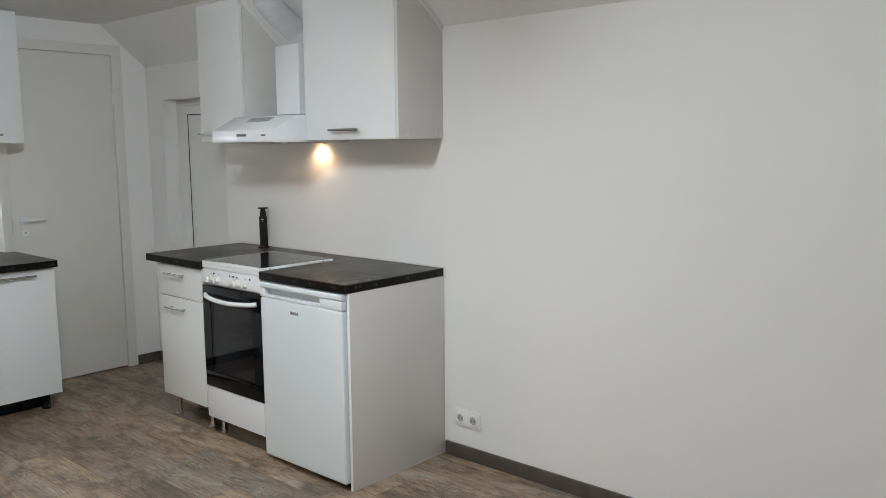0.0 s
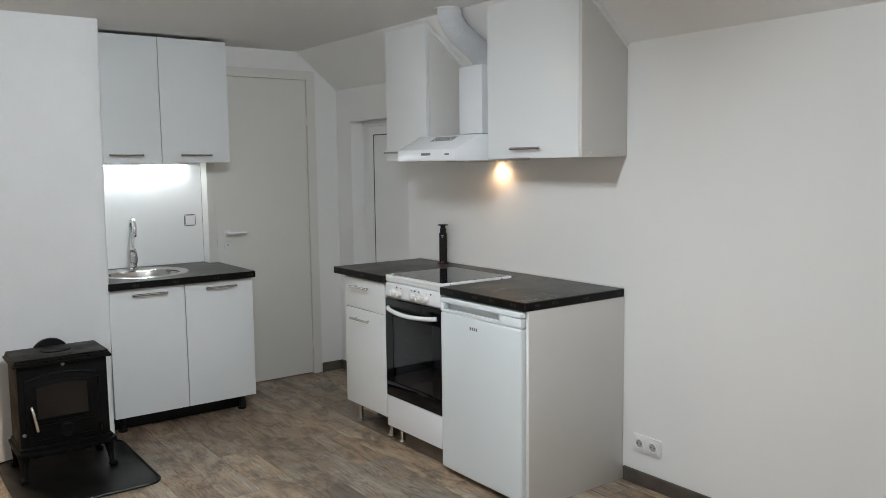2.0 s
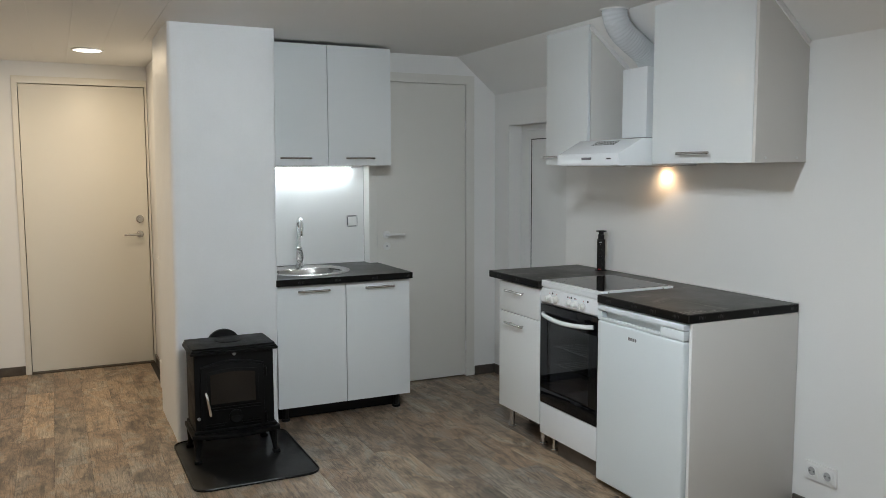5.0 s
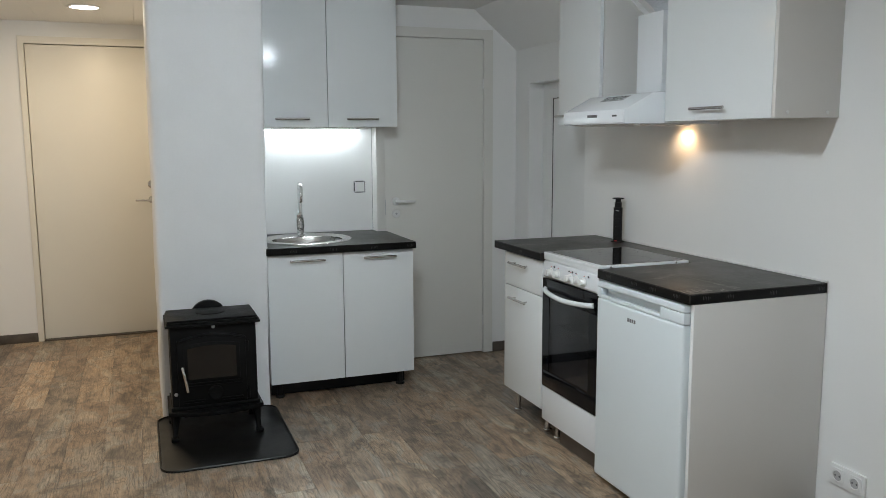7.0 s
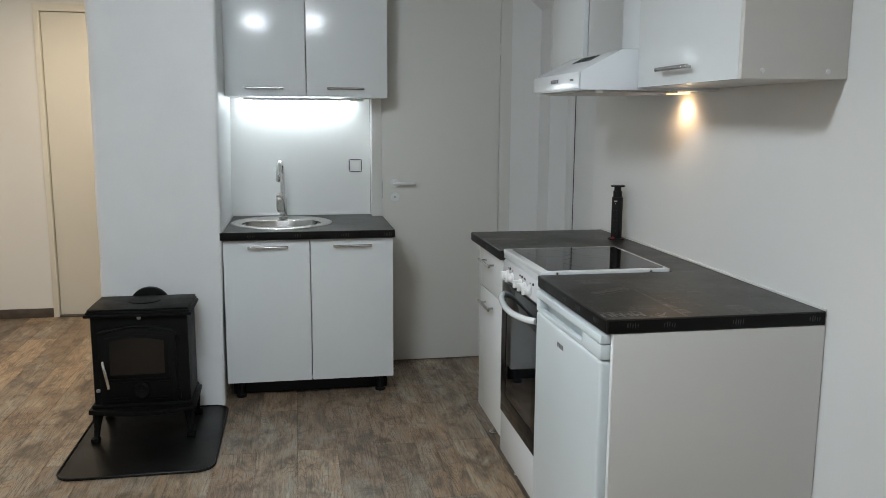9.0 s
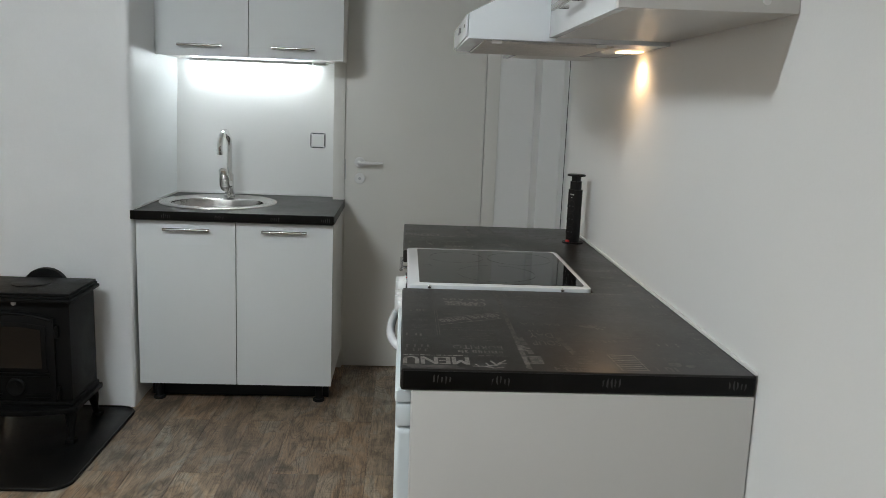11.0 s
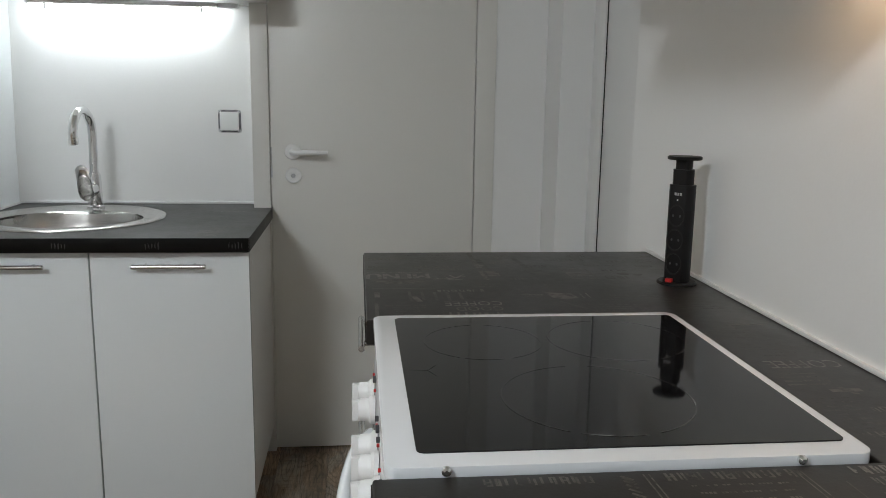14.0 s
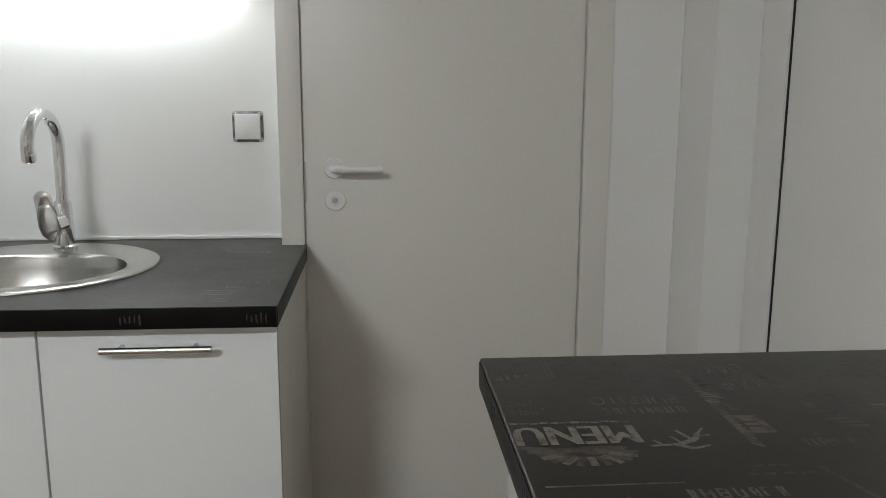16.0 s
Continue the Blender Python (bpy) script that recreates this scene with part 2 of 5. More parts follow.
def box(x0, x1, y0, y1, z0, z1, bevel=0.0, seg=2):
    bm = bmesh.new()
    bmesh.ops.create_cube(bm, size=1.0)
    for v in bm.verts:
        v.co = Vector(((x0 + x1) / 2 + v.co.x * (x1 - x0), (y0 + y1) / 2 + v.co.y * (y1 - y0), (z0 + z1) / 2 + v.co.z * (z1 - z0)))
    if bevel:
        bmesh.ops.bevel(bm, geom=bm.edges[:], offset=bevel, segments=seg, profile=0.6, affect="EDGES", clamp_overlap=True)
    return bm


def join(*bms):
    out = bmesh.new()
    for b in bms:
        mesh = bpy.data.meshes.new("tmp")
        b.to_mesh(mesh)
        b.free()
        out.from_mesh(mesh)
        bpy.data.meshes.remove(mesh)
    return out


def prism(points, axis, a, b, bevel=0.0, seg=2):
    """A polygon drawn in the plane across axis ('x': y,z; 'y': x,z; 'z': x,y), pushed from a to b."""
    bm = bmesh.new()

    def at(p, d):
        return {"x": (d, p[0], p[1]), "y": (p[0], d, p[1]), "z": (p[0], p[1], d)}[axis]

    low = [bm.verts.new(at(p, a)) for p in points]
    high = [bm.verts.new(at(p, b)) for p in points]
    bm.faces.new(low)
    bm.faces.new(high)
    for i in range(len(points)):
        j = (i + 1) % len(points)
        bm.faces.new((low[i], low[j], high[j], high[i]))
    bmesh.ops.recalc_face_normals(bm, faces=bm.faces[:])
    if bevel:
        bmesh.ops.bevel(bm, geom=bm.edges[:], offset=bevel, segments=seg, profile=0.6, affect="EDGES", clamp_overlap=True)
    return bm


def rounded(x0, x1, y0, y1, r, steps=6):
    """Corner-rounded rectangle as a list of points."""
    pts = []
    for cx, cy, a in ((x1 - r, y1 - r, 0), (x0 + r, y1 - r, 90), (x0 + r, y0 + r, 180), (x1 - r, y0 + r, 270)):
        for k in range(steps + 1):
            t = radians(a + 90 * k / steps)
            pts.append((cx + r * math.cos(t), cy + r * math.sin(t)))
    return pts


def lathe(profile, centre, n=32, m=None):
    """Turns (radius, height) pairs round z at centre; m turns the result about the centre."""
    bm = bmesh.new()
    rings = []
    for r, h in profile:
        if r < 1e-6:
            rings.append([bm.verts.new((0, 0, h))])
        else:
            rings.append([bm.verts.new((r * math.cos(2 * math.pi * k / n), r * math.sin(2 * math.pi * k / n), h)) for k in range(n)])
    for a, b in zip(rings, rings[1:]):
        for k in range(n):
            j = (k + 1) % n
            if len(a) == 1 and len(b) == 1:
                continue
            if len(a) == 1:
                bm.faces.new((a[0], b[j], b[k]))
            elif len(b) == 1:
                bm.faces.new((a[k], a[j], b[0]))
            else:
                bm.faces.new((a[k], a[j], b[j], b[k]))
    bmesh.ops.recalc_face_normals(bm, faces=bm.faces[:])
    bm.transform(Matrix.Translation(centre) @ (m or Matrix.Identity(4)))
    return bm


def rod(a, b, r, n=16, r2=None):
    a, b = Vector(a), Vector(b)
    h = (b - a).length
    m = (b - a).to_track_quat("Z", "Y").to_matrix().to_4x4()
    e = min(r * 0.2, h * 0.2)
    q = r if r2 is None else r2
    return lathe([(0, 0), (r - e, 0), (r, e), (q, h - e), (q - e, h), (0, h)], a, n, m)


def sweep(points, radii, n=14):
    """A tube through points, radius by radius, with closed ends."""
    bm = bmesh.new()
    pts = [Vector(p) for p in points]
    rings, side = [], None
    for i, p in enumerate(pts):
        d = (pts[min(i + 1, len(pts) - 1)] - pts[max(i - 1, 0)]).normalized()
        if side is None:
            side = d.orthogonal().normalized()
        side = (side - side.dot(d) * d).normalized()
        up = d.cross(side)
        r = radii if isinstance(radii, float) else radii[i]
        rings.append([bm.verts.new(p + r * (math.cos(2 * math.pi * k / n) * side + math.sin(2 * math.pi * k / n) * up)) for k in range(n)])
    for a, b in zip(rings, rings[1:]):
        for k in range(n):
            j = (k + 1) % n
            bm.faces.new((a[k], a[j], b[j], b[k]))
    bm.faces.new(rings[0])
    bm.faces.new(rings[-1])
    bmesh.ops.recalc_face_normals(bm, faces=bm.faces[:])
    return bm


def put(name, bm, mat, smooth=True):
    mesh = bpy.data.meshes.new(name)
    bm.to_mesh(mesh)
    bm.free()
    mesh.materials.append(mat)
    if smooth:
        mesh.polygons.foreach_set("use_smooth", [True] * len(mesh.polygons))
        mesh.set_sharp_from_angle(angle=radians(35))
    return new(name, mesh)


def thing(name, base, label, category, group=""):
    ob = new(name)
    ob.location = base
    ob.empty_display_size = 0.05
    ORIGIN[ob.name] = Vector(base)
    return tagged(ob, label, category, group)


def part(name, bm, mat, parent, label=""):
    o = ORIGIN[parent.name]
    bm.transform(Matrix.Translation(-o))
    ob = put(name, bm, mat)
    ob.parent = parent
    ORIGIN[ob.name] = o
    return tagged(ob, label) if label else ob


def solid(name, bm, mat, label="", category="", kind="", base=(0, 0, 0)):
    """A thing or piece of the setting that is one mesh (parts may hang from it)."""
    bm.transform(Matrix.Translation(-Vector(base)))
    ob = put(name, bm, mat)
    ob.location = base
    ORIGIN[ob.name] = Vector(base)
    return tagged(ob, label, category, kind=kind)


def wording(text, size, m, mat, parent, stretch=1.0, name="lettering", label="", bold=0.0):
    """Flat letters in Blender's own font at the pose m, as a mesh part."""
    cu = bpy.data.curves.new("text", "FONT")
    cu.body, cu.size, cu.extrude, cu.resolution_u, cu.offset = text, size, 0.0, 2, bold * size
    cu.align_x = "CENTER"
    tmp = new("text", cu)
    mesh = bpy.data.meshes.new_from_object(tmp.evaluated_get(bpy.context.evaluated_depsgraph_get()))
    bpy.data.objects.remove(tmp)
    mesh.transform(m @ Matrix.Diagonal((stretch, 1, 1, 1)))
    mesh.transform(Matrix.Translation(-ORIGIN[parent.name]))
    mesh.materials.clear()
    mesh.materials.append(mat)
    ob = new(name, mesh)
    ob.parent = parent
    ORIGIN[ob.name] = ORIGIN[parent.name]
    return tagged(ob, label) if label else ob


def bar_handle(parent, a, b, out, r=0.006, stand=0.028):
    """A steel bar handle between a and b, held off along out by two posts."""
    a, b, out = Vector(a), Vector(b), Vector(out)
    d = (b - a).normalized()
    h = part("handle", rod(a + out * stand, b + out * stand, r), STEEL, parent, "brushed steel bar handle")
    for p in (a + d * 0.032, b - d * 0.032):
        part("post", rod(p + out * 0.001, p + out * stand, 0.0045, 10), STEEL, h)
    return h

# ---- the large structure ----
X0, X1, Y0 = -1.45, 7.0, -4.6          # far wall of the hall, wall behind, side wall
SINK_X = -0.10                          # wall behind the sink

floor = solid("floor", join(box(X0 - 0.1, X1 + 0.1, Y0 - 0.1, -2.1, -0.06, -0.004), box(SINK_X - 0.1, X1 + 0.1, -2.1, 0.12, -0.06, -0.004)), SUBFLOOR, kind="structure")


def ceiling_mesh():
    bms = [box(-0.2, X1 + 0.1, -2.335, -0.28, CEIL, CEIL + 0.08)]
    # narrow ceiling panels over the hall side, with open joints
    y, k = -2.337, 0
    while y > Y0:
        lo = max(y - 0.2, Y0 - 0.05)
        x = X0 - 0.1 - (0.45 if k % 2 else 0.0)
        cuts = [x, 0.445 if k % 2 else -0.35, 1.75 if k % 2 else 0.95, 3.05 if k % 2 else 2.25, 4.35 if k % 2 else 3.55, 5.65, X1 + 0.1]
        for a, b in zip(cuts, cuts[1:]):
            bms.append(box(max(a, X0 - 0.1) + 0.0004, b - 0.0004, lo + 0.0004, y - 0.0004, CEIL, CEIL + 0.012))
        y, k = lo, k + 1
    bms.append(box(X0 - 0.1, X1 + 0.1, Y0 - 0.1, -2.336, CEIL + 0.014, CEIL + 0.08))
    bms.append(box(X0 - 0.1, -0.21, -2.336, -2.09, CEIL + 0.002, CEIL + 0.08))
    return join(*bms)


solid("ceiling", ceiling_mesh(), CEILING_PAINT, kind="structure")
# sloped strip of ceiling along the cooker wall
solid("ceiling_slope", prism([(0.02, 1.985), (-0.296, CEIL - 0.002), (-0.296, CEIL + 0.07), (0.02, CEIL + 0.07)], "x", -0.12, X1 + 0.1), PAINT, kind="structure")

# cooker wall, with a door recess down to the floor
wall_side = solid("wall_east", prism([(-0.12, 0), (0.19, 0), (0.19, 1.78), (0.89, 1.78), (0.89, 0), (X1 + 0.1, 0), (X1 + 0.1, 2.32), (-0.12, 2.32)], "y", 0.0, 0.20), PAINT, kind="structure")
# wall with the white door
solid("wall_north", prism([(-0.955, 0), (-0.915, 0), (-0.915, 2.07), (-0.232, 2.07), (-0.232, 0), (-0.001, 0), (-0.001, 2.32), (-0.955, 2.32)], "x", -0.12, -0.004), PAINT, kind="structure")
solid("wall_sink", box(SINK_X - 0.1, SINK_X, -2.10, -0.967, 0, 2.32), PAINT, kind="structure")
solid("wall_hall_side", box(X0 - 0.1, SINK_X - 0.1, -2.19, -2.09, 0, 2.32), PAINT, kind="structure")
# far wall of the hall, with its door opening
solid("wall_hall_end", prism([(Y0 - 0.1, 0), (-3.058, 0), (-3.058, 2.105), (-2.205, 2.105), (-2.205, 0), (-2.192, 0), (-2.192, 2.32), (Y0 - 0.1, 2.32)], "x", X0 - 0.12, X0), PAINT, kind="structure")
solid("wall_west", box(X0 - 0.1, X1 + 0.1, Y0 - 0.1, Y0, 0, 2.32), PAINT, kind="structure")
solid("wall_south", box(X1, X1 + 0.1, Y0, -0.001, 0, 2.32), PAINT, kind="structure")


def chimney_mesh():
    """Hand-plastered flue block: soft corners, slightly out of true."""
    bm = bmesh.new()
    x0, x1, z1 = SINK_X, 0.586, CEIL - 0.001
    def y_at(side, z):
        return (-1.753 + 0.030 * z / z1) if side else (-2.305 + 0.016 * z / z1)
    rows = []
    nz = 46
    for i in range(nz + 1):
        z = z1 * i / nz
        ya, yb = y_at(0, z), y_at(1, z)
        r, rl = 0.012, 0.022
        pts = []
        for k in range(15):
            pts.append((x0 + (x1 - rl - x0) * k / 14, ya, 0, -1))
        for k in range(1, 5):
            t = radians(-90 + 90 * k / 5)
            pts.append((x1 - rl + rl * math.cos(t), ya + rl + rl * math.sin(t), math.cos(t), math.sin(t)))
        for k in range(15):
            pts.append((x1, ya + rl + (yb - ya - r - rl) * k / 14, 1, 0))
        for k in range(1, 5):
            t = radians(90 * k / 5)
            pts.append((x1 - r + r * math.cos(t), yb - r + r * math.sin(t), math.cos(t), math.sin(t)))
        for k in range(15):
            pts.append((x1 - r - (x1 - r - x0) * k / 14, yb, 0, 1))
        row = []
        for x, y, nx, ny in pts:
            d = 0.006 * noise.noise((x * 3.1, y * 3.1, z * 2.3)) + 0.0025 * noise.noise((x * 11, y * 11, z * 9))
            corner = 0.004 * noise.noise((7.7, y, z * 6.0)) if abs(nx) > 0.05 and abs(ny) > 0.05 else 0
            row.append(bm.verts.new((x + nx * (d + corner), y + ny * (d + corner), z)))
        rows.append(row)
    for a, b in zip(rows, rows[1:]):
        for k in range(len(a) - 1):
            bm.faces.new((a[k], a[k + 1], b[k + 1], b[k]))
        bm.faces.new((a[-1], a[0], b[0], b[-1]))
    bm.faces.new(rows[-1])
    bmesh.ops.recalc_face_normals(bm, faces=bm.faces[:])
    return bm


solid("chimney_breast", chimney_mesh(), PLASTER, "white hand-plastered chimney breast with soft uneven corners", "chimney", kind="structure")

solid("trim", box(-0.69, SINK_X - 0.108, -2.252, -2.2045, 0.0, 0.186, 0.004), PAINT, kind="structure")   # boxed-in pipe along the hall wall

# skirting boards
def skirting(x0, x1, y0, y1, h=0.066):
    solid("baseboard", box(x0, x1, y0, y1, 0, h, 0.003), SKIRTING, kind="structure")


skirting(2.662, X1 - 0.013, -0.012, 0.0)
skirting(0.012, 0.188, -0.012, 0.0)
skirting(-0.003, 0.010, -0.168, -0.001)
skirting(X0, X0 + 0.012, Y0 + 0.013, -3.096)
skirting(X0 + 0.013, SINK_X - 0.11, -2.203, -2.191)
skirting(X0 + 0.02, X1 - 0.02, Y0, Y0 + 0.012)
skirting(X1 - 0.012, X1, Y0 + 0.02, -0.02)


# ---- doors ----
def lever(parent, p, out, along, mat, rose=0.026, length=0.115, name="door_handle", label=""):
    """Lever handle on a round rose; out: away from the leaf, along: the way the lever points."""
    p, out, along = Vector(p), Vector(out), Vector(along)
    m = out.to_track_quat("Z", "Y").to_matrix().to_4x4()
    rosebm = lathe([(0, 0), (rose, 0), (rose, 0.006), (rose - 0.003, 0.009), (0.011, 0.0095), (0.010, 0.014), (0, 0.014)], p, 32, m)
    neck = [p + out * d for d in (0.008, 0.03, 0.04)]
    arm = [p + out * 0.047 + along * 0.008, p + out * 0.05 + along * 0.03, p + out * 0.05 + along * length * 0.7, p + out * 0.05 + along * length]
    tube = sweep(neck + arm, [0.009, 0.009, 0.0095, 0.010, 0.0092, 0.0078, 0.007], 14)
    return part(name, join(rosebm, tube), mat, parent, label)


door_1 = solid("door_1", box(-0.048, -0.010, -0.9105, -0.238, 0.008, 2.062, 0.002), DOOR_PAINT, "plain off-white flush interior door, closed", "door", "structure")
part("door_frame", prism([(-0.966, 0), (-0.9115, 0), (-0.9115, 2.0645), (-0.2362, 2.0645), (-0.2362, 0), (-0.172, 0), (-0.172, 2.125), (-0.966, 2.125)], "x", -0.10, 0.004, 0.002), DOOR_PAINT, door_1, "off-white painted door frame")
lever(door_1, (-0.010, -0.838, 1.041), (1, 0, 0), (0, 1, 0), PLASTIC, label="white plastic lever handle")
lock = part("lock_rosette", lathe([(0, 0), (0.026, 0), (0.026, 0.005), (0.023, 0.008), (0.012, 0.008), (0.011, 0.0065), (0, 0.0065)], (-0.010, -0.837, 0.963), 32, pose(0, 0, 0, 0, 90, 0)), PLASTIC, door_1, "round white lock rosette")
part("thumb_turn", join(box(-0.004, 0.001, -0.8385, -0.8355, 0.957, 0.969, 0.0006), rod((-0.006, -0.837, 0.963), (0.000, -0.837, 0.963), 0.007)), GALV, lock)
part("latch_plate", box(-0.0135, -0.0088, -0.9105, -0.9050, 0.957, 1.055), GALV, door_1, "grey metal latch plate")
for z in (0.222, 1.785):
    part("hinge", join(rod((-0.004, -0.2375, z - 0.032), (-0.004, -0.2375, z - 0.001), 0.0055, 12), rod((-0.004, -0.2375, z + 0.001), (-0.004, -0.2375, z + 0.032), 0.0055, 12)), PLASTIC, door_1, "white barrel hinge")

door_2 = solid("door_2", box(X0 - 0.06, X0 - 0.016, -3.052, -2.212, 0.012, 2.096, 0.002), CREAM_PAINT, "plain cream flush front door, closed", "door", "structure")
part("door_frame", prism([(-3.094, 0), (-3.0565, 0), (-3.0565, 2.101), (-2.2065, 2.101), (-2.2065, 0), (-2.1935, 0), (-2.1935, 2.15), (-3.094, 2.15)], "x", X0 - 0.10, X0 + 0.012, 0.003), CREAM_PAINT, door_2, "cream painted door frame")
part("threshold", box(X0 - 0.08, X0 + 0.02, -3.055, -2.208, 0, 0.011, 0.002), SKIRTING, door_2, "dark wooden threshold")
lever(door_2, (X0 - 0.016, -2.275, 0.998), (1, 0, 0), (0, -1, 0), STEEL, label="steel lever handle")
part("cylinder_lock", lathe([(0, 0), (0.029, 0), (0.029, 0.008), (0.022, 0.014), (0.012, 0.014), (0.012, 0.026), (0, 0.026)], (X0 - 0.016, -2.272, 1.113), 28, pose(0, 0, 0, 0, 90, 0)), STEEL, door_2, "round steel cylinder lock")

# white plastic-framed door in the recess behind the worktop
door_3 = solid("door_3", box(0.3316, 0.822, 0.099, 0.158, 0.07, 1.678, 0.001), PLASTIC, "white plastic-framed exterior door in a wall recess", "door", "structure")
part("door_frame", prism([(0.1905, 0.0), (0.258, 0.0), (0.258, 1.742), (0.825, 1.742), (0.825, 0.0), (0.8895, 0.0), (0.8895, 1.779), (0.1905, 1.779)], "y", 0.10, 0.17, 0.004), PLASTIC, door_3)
part("sash", prism([(0.2595, 0.01), (0.325, 0.01), (0.325, 1.684), (0.8235, 1.684), (0.8235, 1.7405), (0.2595, 1.7405)], "y", 0.093, 0.165, 0.004), PLASTIC, door_3)
part("gasket", prism([(0.3252, 0.06), (0.3312, 0.06), (0.3312, 1.6785), (0.8225, 1.6785), (0.8225, 1.6838), (0.3252, 1.6838)], "y", 0.0975, 0.160), GASKET, door_3, "thin black rubber gasket")

# ---- ceiling lamps ----
def downlight(x, y):
    d = thing("ceiling_downlight", (x, y, CEIL), "round white recessed ceiling downlight, switched on", "ceiling light")
    part("rim", lathe([(0.083, -0.001), (0.098, -0.001), (0.098, -0.006), (0.092, -0.010), (0.083, -0.008), (0.083, -0.001)], (x, y, CEIL), 40), PLASTIC, d)
    part("diffuser", lathe([(0, -0.006), (0.0825, -0.006), (0.0825, -0.002), (0, -0.002)], (x, y, CEIL), 40), LAMP_DISC, d, "glowing frosted diffuser")


def dome_light(x, y):
    d = thing("ceiling_light", (x, y, CEIL), "round white dome ceiling light, switched on", "ceiling light", "dome lights of the room")
    part("rim", lathe([(0.100, -0.001), (0.118, -0.001), (0.118, -0.010), (0.112, -0.014), (0.100, -0.010), (0.100, -0.001)], (x, y, CEIL), 40), PLASTIC, d)
    part("diffuser", lathe([(0, -0.040), (0.04, -0.037), (0.075, -0.027), (0.095, -0.012), (0.0985, -0.003), (0, -0.003)], (x, y, CEIL), 40), LAMP_DISC, d, "glowing frosted diffuser")


def batten_light(x, y0, y1):
    """Surface-mounted light batten: tray, bowed diffuser and end caps."""
    d = thing("ceiling_light", (x, (y0 + y1) / 2, CEIL), "long white ceiling batten light, switched on", "ceiling light")
    part("tray", box(x - 0.05, x + 0.05, y0, y1, CEIL - 0.022, CEIL - 0.0005, 0.003), PLASTIC, d)
    bow = [(x + 0.045 * math.cos(radians(q)), CEIL - 0.0225 - 0.045 * math.sin(radians(q))) for q in range(0, 181, 15)]
    part("diffuser", prism(bow, "y", y0 + 0.0125, y1 - 0.0125), BATTEN, d, "glowing frosted diffuser")
    cap = [(x + 0.047 * math.cos(radians(q)), CEIL - 0.0222 - 0.048 * math.sin(radians(q))) for q in range(0, 181, 15)]
    for ya in (y0, y1 - 0.012):
        part("end_cap", prism(cap, "y", ya, ya + 0.012, 0.001), PLASTIC, d)


batten_light(3.0, -2.14, -1.54)
for lx, ly, down, round_about, colour in DOWNLIGHTS:
    (dome_light if round_about > 0 else downlight)(lx, ly)

def boards(parent, pieces, names, mat=CARCASS):
    for bm, name in zip(pieces, names):
        part(name, bm, mat, parent)


# ---- kitchen row along the cooker wall ----
WT = 0.90
worktop = solid("worktop", prism([(1.02, -0.614), (1.549, -0.614), (1.549, -0.150), (2.051, -0.150), (2.051, -0.614), (2.651, -0.614), (2.651, -0.002), (1.02, -0.002)], "z", 0.862, WT, 0.0035, 3), WORKTOP, "dark brown laminate worktop printed with faded menu lettering", "worktop", base=(1.8, -0.3, 0.862))
# added strips that darken the laminate's vertical edges
part("edge_strip", box(2.6510, 2.6523, -0.6105, -0.0055, 0.8655, 0.8965, 0.0004), EDGE_SHADE, worktop, "added near-black strip, the edge's shade put into its colour")
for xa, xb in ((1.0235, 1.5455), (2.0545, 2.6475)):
    part("edge_strip", box(xa, xb, -0.6153, -0.6140, 0.8655, 0.8965, 0.0004), EDGE_SHADE, worktop, "added near-black strip, the edge's shade put into its colour")
solid("trim", box(1.02, 2.651, -0.0055, 0.0, WT + 0.0005, WT + 0.007, 0.001), SEALANT, kind="structure")
TOP = WT + 0.0002


def fit_word(text, x0, x1, y0, y1, mat=PRINT, lean=0.0, parent=worktop, z=TOP):
    """A printed word that fills x0..x1 (letter height) by y0..y1 (length), read from the far end; lean turns it."""
    cu = bpy.data.curves.new("text", "FONT")
    cu.body, cu.size, cu.extrude, cu.resolution_u = text, 1.0, 0.0, 2
    tmp = new("text", cu)
    mesh = bpy.data.meshes.new_from_object(tmp.evaluated_get(bpy.context.evaluated_depsgraph_get()))
    bpy.data.objects.remove(tmp)
    xs, ys = [v.co.x for v in mesh.vertices], [v.co.y for v in mesh.vertices]
    w, h = max(xs) - min(xs), max(ys) - min(ys)
    mesh.transform(Matrix.Diagonal(((y1 - y0) / w, (x1 - x0) / h, 1, 1)) @ Matrix.Translation((-min(xs) - w / 2, -min(ys) - h / 2, 0)))
    mesh.transform(pose((x0 + x1) / 2, (y0 + y1) / 2, z, 0, 0, -90 + lean))
    mesh.transform(Matrix.Translation(-ORIGIN[parent.name]))
    mesh.materials.clear()
    mesh.materials.append(mat)
    ob = new("lettering", mesh)
    ob.parent = parent
    return ob


def sheet(quads, mat, name="printed_motif", parent=worktop):
    """Flat four-cornered marks, all facing up, as one piece of print."""
    bm = bmesh.new()
    lift = {"faded_print": 0.00016, "half_worn_print": 0.00008}.get(mat.name, 0.0)
    for k, q in enumerate(quads):
        q = [(x, y, z + lift + 0.0000006 * (k % 100)) for x, y, z in q]
        area = sum(q[k][0] * q[(k + 1) % len(q)][1] - q[(k + 1) % len(q)][0] * q[k][1] for k in range(len(q)))
        bm.faces.new([bm.verts.new(p) for p in (q if area > 0 else q[::-1])])
    return tagged(part(name, bm, mat, parent), kind="stuff")


def mark(x0, x1, y0, y1, slip=0.0, z=TOP):
    return [(x0, y0, z), (x1, y0 + slip, z), (x1, y1 + slip, z), (x0, y1, z)]


